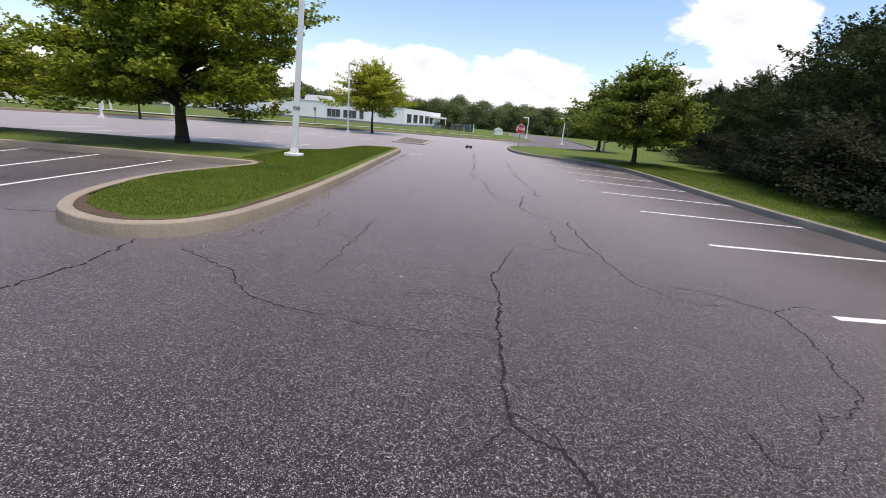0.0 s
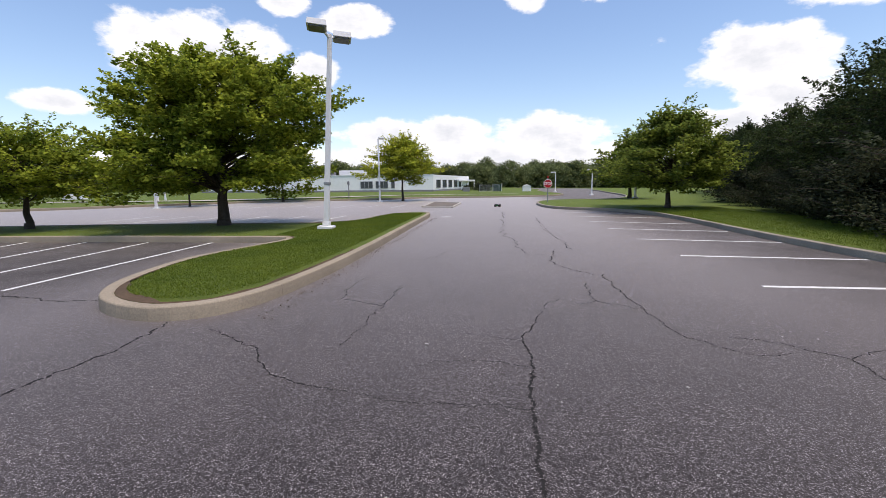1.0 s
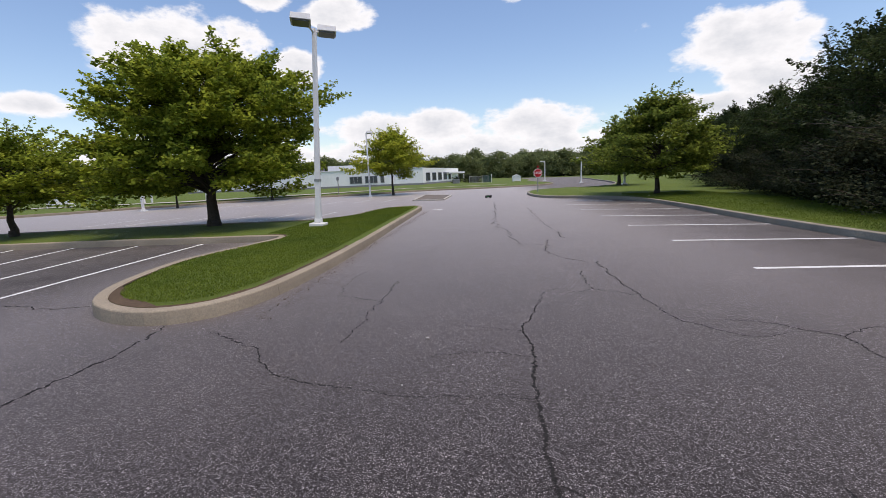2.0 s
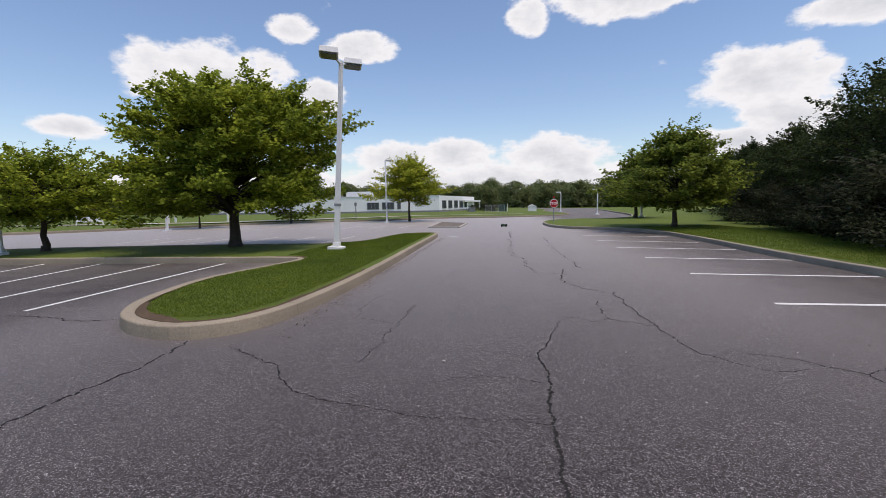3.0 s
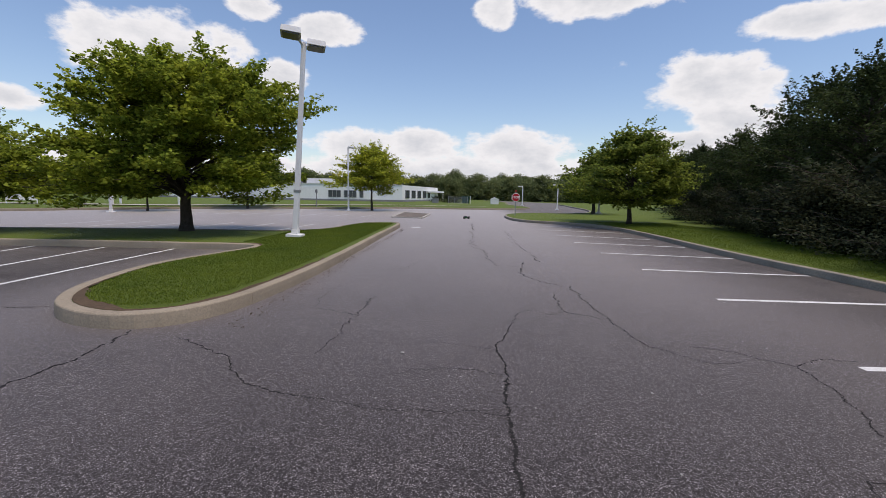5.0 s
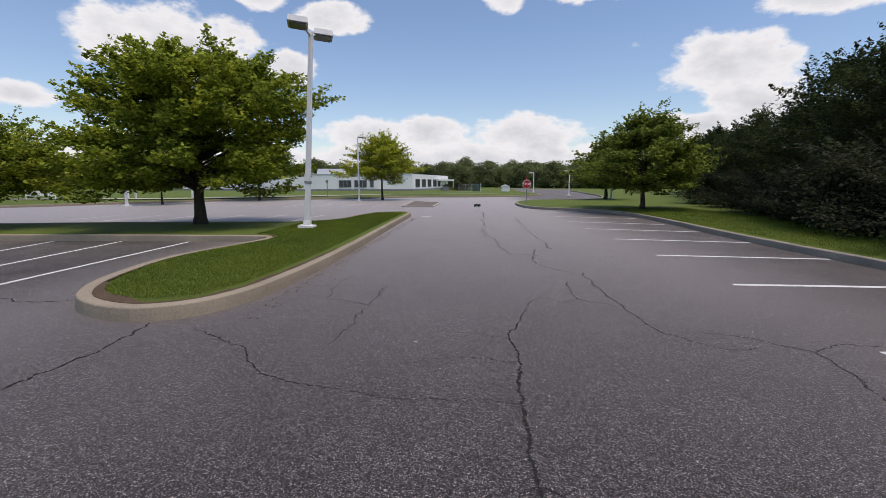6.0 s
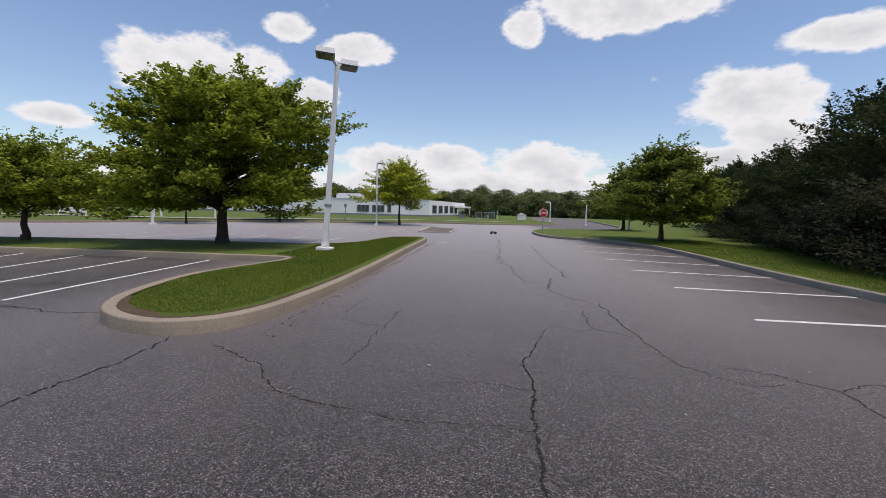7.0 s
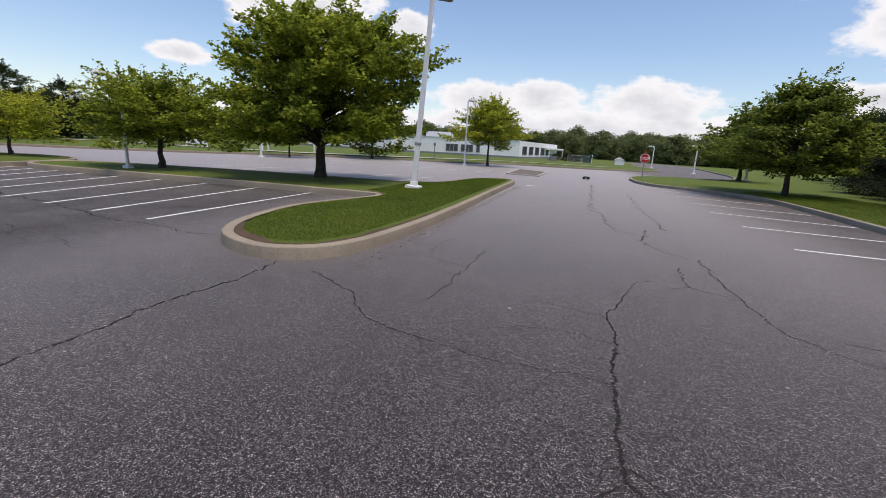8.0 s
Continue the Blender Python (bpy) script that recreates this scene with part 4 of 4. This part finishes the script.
# ---- white building ----
def building():
    root = empty("white_building", pose(0, 0, 0), "long low white flat-roofed building behind the lawn", "building")
    z0 = 0.36

    def face(name, a, b, h, thick=0.4, mat=WHITE_WALL, foot=0.0, label=""):
        a, b = Vector((*a, 0)), Vector((*b, 0))
        d = (b - a).normalized()
        m = Matrix.Translation((a.x, a.y, z0)) @ Matrix.Rotation(math.atan2(d.y, d.x), 4, "Z")
        bm = box(0, (b - a).length, 0, thick, foot, h, 0.02)
        bmesh.ops.transform(bm, matrix=m, verts=bm.verts)
        return part(name, bm, mat, root, label), m

    def window(m, x, w, z, h, panes):
        bm = bmesh.new()
        t = 0.09
        for q in ((x, x + w, z, z + t), (x, x + w, z + h - t, z + h), (x, x + t, z + t, z + h - t), (x + w - t, x + w, z + t, z + h - t)):
            box(q[0], q[1], -0.10, 0.05, q[2], q[3], 0, bm)
        bmesh.ops.transform(bm, matrix=m, verts=bm.verts)
        win = part("window", bm, GREY_BLOCK, root, "grey framed window")
        pw = (w - 2 * t) / panes
        for k in range(panes):
            bm = box(x + t + k * pw + 0.03, x + t + (k + 1) * pw - 0.03, -0.05, -0.02, z + t, z + h - t)
            bmesh.ops.transform(bm, matrix=m, verts=bm.verts)
            part("pane", bm, GLASS, win)

    w1, m1 = face("wall", (-44, 100), (-13, 100), 3.5)
    face("plinth", (-44, 99.9), (-13, 99.9), 0.4, 0.1, GREY_BLOCK, -0.3, "grey masonry plinth")
    face("coping", (-44.1, 99.85), (-12.9, 99.85), 3.62, 0.5, WHITE_METAL, 3.5)
    for x, w in ((14.0, 2.9), (17.6, 2.9), (21.2, 0.9)):
        window(m1, x, w, 0.75, 1.5, 3 if w > 1 else 1)
    w2, m2 = face("side_wall", (-13, 100), (-6.2, 130), 3.5)
    face("side_plinth", (-12.9, 99.9), (-6.1, 129.9), 0.4, 0.1, GREY_BLOCK, -0.3, "grey masonry plinth")
    for k in range(5):
        window(m2, 2.0 + k * 4.6, 3.0, 0.75, 1.75, 2)
    canopy, m3 = face("canopy", (-8.2, 118), (-4.4, 132), 2.6, 2.0, WHITE_METAL, 2.15, "white entrance canopy")
    for k in range(3):
        bm = rod((-7.6 + k * 1.5, 118.5 + k * 5.5, z0), (-7.6 + k * 1.5, 118.5 + k * 5.5, 2.3), 0.12)
        part("column", bm, WHITE_METAL, root)
    face("step_wall", (-36, 103), (-30, 103), 4.7, 3.0, WHITE_WALL, 3.2)
    face("left_wing", (-75, 108), (-44, 104), 3.0)
    face("left_plinth", (-75, 107.9), (-44, 103.9), 0.4, 0.1, GREY_BLOCK, -0.3)
    face("roof", (-44, 100.4), (-13.4, 100.4), 3.4, 30, ROOF, 3.2)
    face("roof_hatch", (-47, 112), (-41, 112), 5.0, 3.0, GREY_BLOCK, 3.0, "grey plant room on the roof")
    return root


building().matrix_basis = Matrix.Translation((0.9, 0.09, -0.12)) @ Matrix.Diagonal((0.76, 0.76, 0.83, 1))


# ---- shed, boxes and signs in the distance ----
shed = empty("garden_shed", pose(6.6, 71.5, 0.18, 0, 0, 0), "small white shed on the far lawn", "shed")
part("body", box(-0.8, 0.8, -0.7, 0.7, 0, 1.0, 0.02), WHITE_WALL, shed)
mesh_part("shed_roof", [(-0.9, -0.8, 0.98), (-0.9, 0.8, 0.98), (0.9, 0.8, 0.98), (0.9, -0.8, 0.98), (0, -0.8, 1.4), (0, 0.8, 1.4)], [(0, 4, 5, 1), (4, 3, 2, 5), (0, 3, 4), (1, 5, 2), (0, 1, 2, 3)], WHITE_METAL, shed)
part("shed_door", box(-0.35, 0.35, -0.73, -0.7, 0.03, 0.85, 0.008), SIGN_WHITE, shed)
shed.scale = (0.8, 0.8, 0.8)
skip = empty("storage_container", pose(1.95, 72.9, 0.1), "dark green steel container on the far lawn", "container")
part("body", box(-0.6, 0.6, -0.5, 0.5, 0, 1.2, 0.04), GREEN_BOX, skip)
part("lid", box(-0.65, 0.65, -0.55, 0.55, 1.2, 1.28, 0.03), GREEN_BOX, skip)
fence = empty("wire_fence", pose(-0.9, 72, 0.12, 0, 0, 1), "grey wire mesh fence with thin posts on the far lawn", "fence")
for k in range(4):
    part("post", rod((k * 1.05, 0, -0.1), (k * 1.05, 0, 1.2), 0.035, n=8), STEEL, fence)
for z in (0.08, 1.12):
    part("rail", rod((0, -0.03, z), (3.15, -0.03, z), 0.022, n=6), STEEL, fence)
bm = bmesh.new()
for k in range(1, 38):
    box(k * 0.083, k * 0.083 + 0.014, 0.01, 0.022, 0.08, 1.12, 0, bm)
for k in range(1, 12):
    box(0, 3.15, 0.024, 0.034, k * 0.09 + 0.05, k * 0.09 + 0.062, 0, bm)
part("mesh", bm, GREY_BLOCK, fence, "dull grey wire mesh")
marker = empty("marker_post", pose(2.68, 72, 0.1), "slim white post beside the dark green container", "post")
part("post", rod((0, 0, -0.1), (0, 0, 1.3), 0.05, 0.045, 8), WHITE_METAL, marker)
part("cap", rod((0, 0, 1.3), (0, 0, 1.36), 0.065, 0.04, 8), WHITE_METAL, marker)
slab = empty("utility_box", pose(-3.1, 73, 0.2), "low dark utility box by the building", "utility box")
part("body", box(-0.55, 0.55, -0.4, 0.4, 0, 0.62, 0.03), GREY_BLOCK, slab)
part("lid", box(-0.6, 0.6, -0.45, 0.45, 0.62, 0.7, 0.02), ROOF, slab)
for x, y, h in ((-26.5, 42.0, 1.6), (-31.5, 41.0, 2.5), (-28.6, 36.4, 1.0)):
    bollard = empty("white_post", pose(x, y, 0.2), "slim white post standing on the far lawn", "post", "white posts on the lawn")
    part("post", box(-0.07, 0.07, -0.07, 0.07, -0.1, h, 0.012), WHITE_METAL, bollard)
    part("cap", box(-0.085, 0.085, -0.085, 0.085, h, h + 0.04, 0.01), WHITE_METAL, bollard)
board = empty("notice_board", pose(-34.5, 34.5, 0.35, 0, 0, 40), "white notice board with dark bars on two posts", "sign")
part("panel", box(-0.85, 0.85, -0.04, 0.04, 0.15, 0.95, 0.01), SIGN_WHITE, board)
part("text_bar", box(-0.5, 0.55, -0.05, -0.04, 0.62, 0.72), LENS, board, "dark bar of writing")
for sx in (-0.9, 0.9):
    part("post", box(sx - 0.04, sx + 0.04, -0.04, 0.04, -0.1, 1.05, 0.006), WHITE_METAL, board)


# ---- radio controlled car ----
def wheel(x, y, parent):
    bm = bmesh.new()
    prof = [(0.032, 0.052), (0.035, 0.068), (0.028, 0.075), (-0.028, 0.075), (-0.035, 0.068), (-0.032, 0.052)]
    n = 24
    rings = [[bm.verts.new((x + a, y + r * math.cos(6.2832 * k / n), 0.075 + r * math.sin(6.2832 * k / n))) for a, r in prof] for k in range(n)]
    for k in range(n):
        a, b = rings[k], rings[(k + 1) % n]
        for j in range(6):
            bm.faces.new((a[j], b[j], b[(j + 1) % 6], a[(j + 1) % 6]))
    for k in range(16):
        c, s_ = math.cos(6.2832 * k / 16), math.sin(6.2832 * k / 16)
        lug = box(x - 0.03, x + 0.03, -0.007, 0.007, 0.072, 0.080)
        bmesh.ops.transform(lug, matrix=Matrix.Translation((0, y, 0.075)) @ Matrix.Rotation(6.2832 * k / 16, 4, "X"), verts=lug.verts)
        me = bpy.data.meshes.new("tmp")
        lug.to_mesh(me)
        lug.free()
        bm.from_mesh(me)
        bpy.data.meshes.remove(me)
    bmesh.ops.recalc_face_normals(bm, faces=list(bm.faces))
    w = part("wheel", bm, RUBBER, parent, "knobbly black tyre")
    part("rim", rod((x - 0.027, y, 0.075), (x + 0.027, y, 0.075), 0.05, 0.05, 16), PLASTIC, w)
    part("hub_nut", rod((x - 0.036, y, 0.075), (x + 0.036, y, 0.075), 0.009, 0.009, 6), STEEL, w)
    return w


car = empty("toy_car", pose(1.07, 29.0, 0.004, 0, 0, -14), "green and black radio controlled toy buggy on the asphalt", "toy car")
part("chassis", box(-0.055, 0.055, -0.2, 0.2, 0.055, 0.075, 0.008), PLASTIC, car)
bm = box(-0.085, 0.085, -0.18, 0.19, 0.078, 0.13, 0.018)
for v in bm.verts:
    if v.co.y > 0.1:
        v.co.x *= 0.62
        v.co.z -= 0.02
    if v.co.z > 0.11:
        v.co.x *= 0.8
part("shell", bm, GREEN_SHELL, car, "bright green body shell")
bm = box(-0.055, 0.055, -0.09, 0.05, 0.128, 0.17, 0.015)
for v in bm.verts:
    if v.co.z > 0.15:
        v.co.x *= 0.75
        v.co.y = v.co.y * 0.7 - 0.01
part("cockpit", bm, PLASTIC, car, "black cockpit canopy")
part("hood_panel", box(-0.028, 0.028, 0.06, 0.17, 0.112, 0.118, 0.002), SIGN_WHITE, car, "white panel on the hood")
part("wing", box(-0.09, 0.09, -0.235, -0.17, 0.165, 0.173, 0.003), PLASTIC, car)
for sx in (-1, 1):
    part("wing_stay", rod((sx * 0.03, -0.17, 0.12), (sx * 0.035, -0.2, 0.168), 0.005, n=6), PLASTIC, car)
    for sy in (-0.145, 0.145):
        wheel(sx * 0.135, sy, car)
        part("suspension_arm", rod((sx * 0.04, sy, 0.065), (sx * 0.11, sy, 0.075), 0.009, n=6), PLASTIC, car)
        part("shock_absorber", rod((sx * 0.05, sy * 0.92, 0.15), (sx * 0.095, sy, 0.08), 0.011, n=8), STEEL, car)
part("front_bumper", box(-0.07, 0.07, 0.205, 0.225, 0.05, 0.085, 0.006), PLASTIC, car)
part("rear_bumper", box(-0.06, 0.06, -0.235, -0.205, 0.05, 0.075, 0.006), PLASTIC, car)


# ---- loose stones ----
def pebbles():
    bm = bmesh.new()
    r = random.Random(9)
    spots = [(-0.13, 4.4, 0.02), (1.92, 3.68, 0.012)] + [(r.uniform(-6, 6), r.uniform(1.8, 11), r.uniform(0.004, 0.009)) for _ in range(160)]
    for x, y, s in spots:
        if -5 < x < -2.3 and y > 4.6:
            continue
        g = bmesh.ops.create_icosphere(bm, subdivisions=1, radius=s)
        for v in g["verts"]:
            v.co = Vector((v.co.x * r.uniform(0.8, 1.3), v.co.y * r.uniform(0.8, 1.3), v.co.z * 0.6 + s * 0.45)) + Vector((x, y, 0))
    return tagged(part("loose_pebbles", bm, STONE), "pale loose pebbles scattered over the asphalt", "pebbles", kind="stuff")


pebbles()
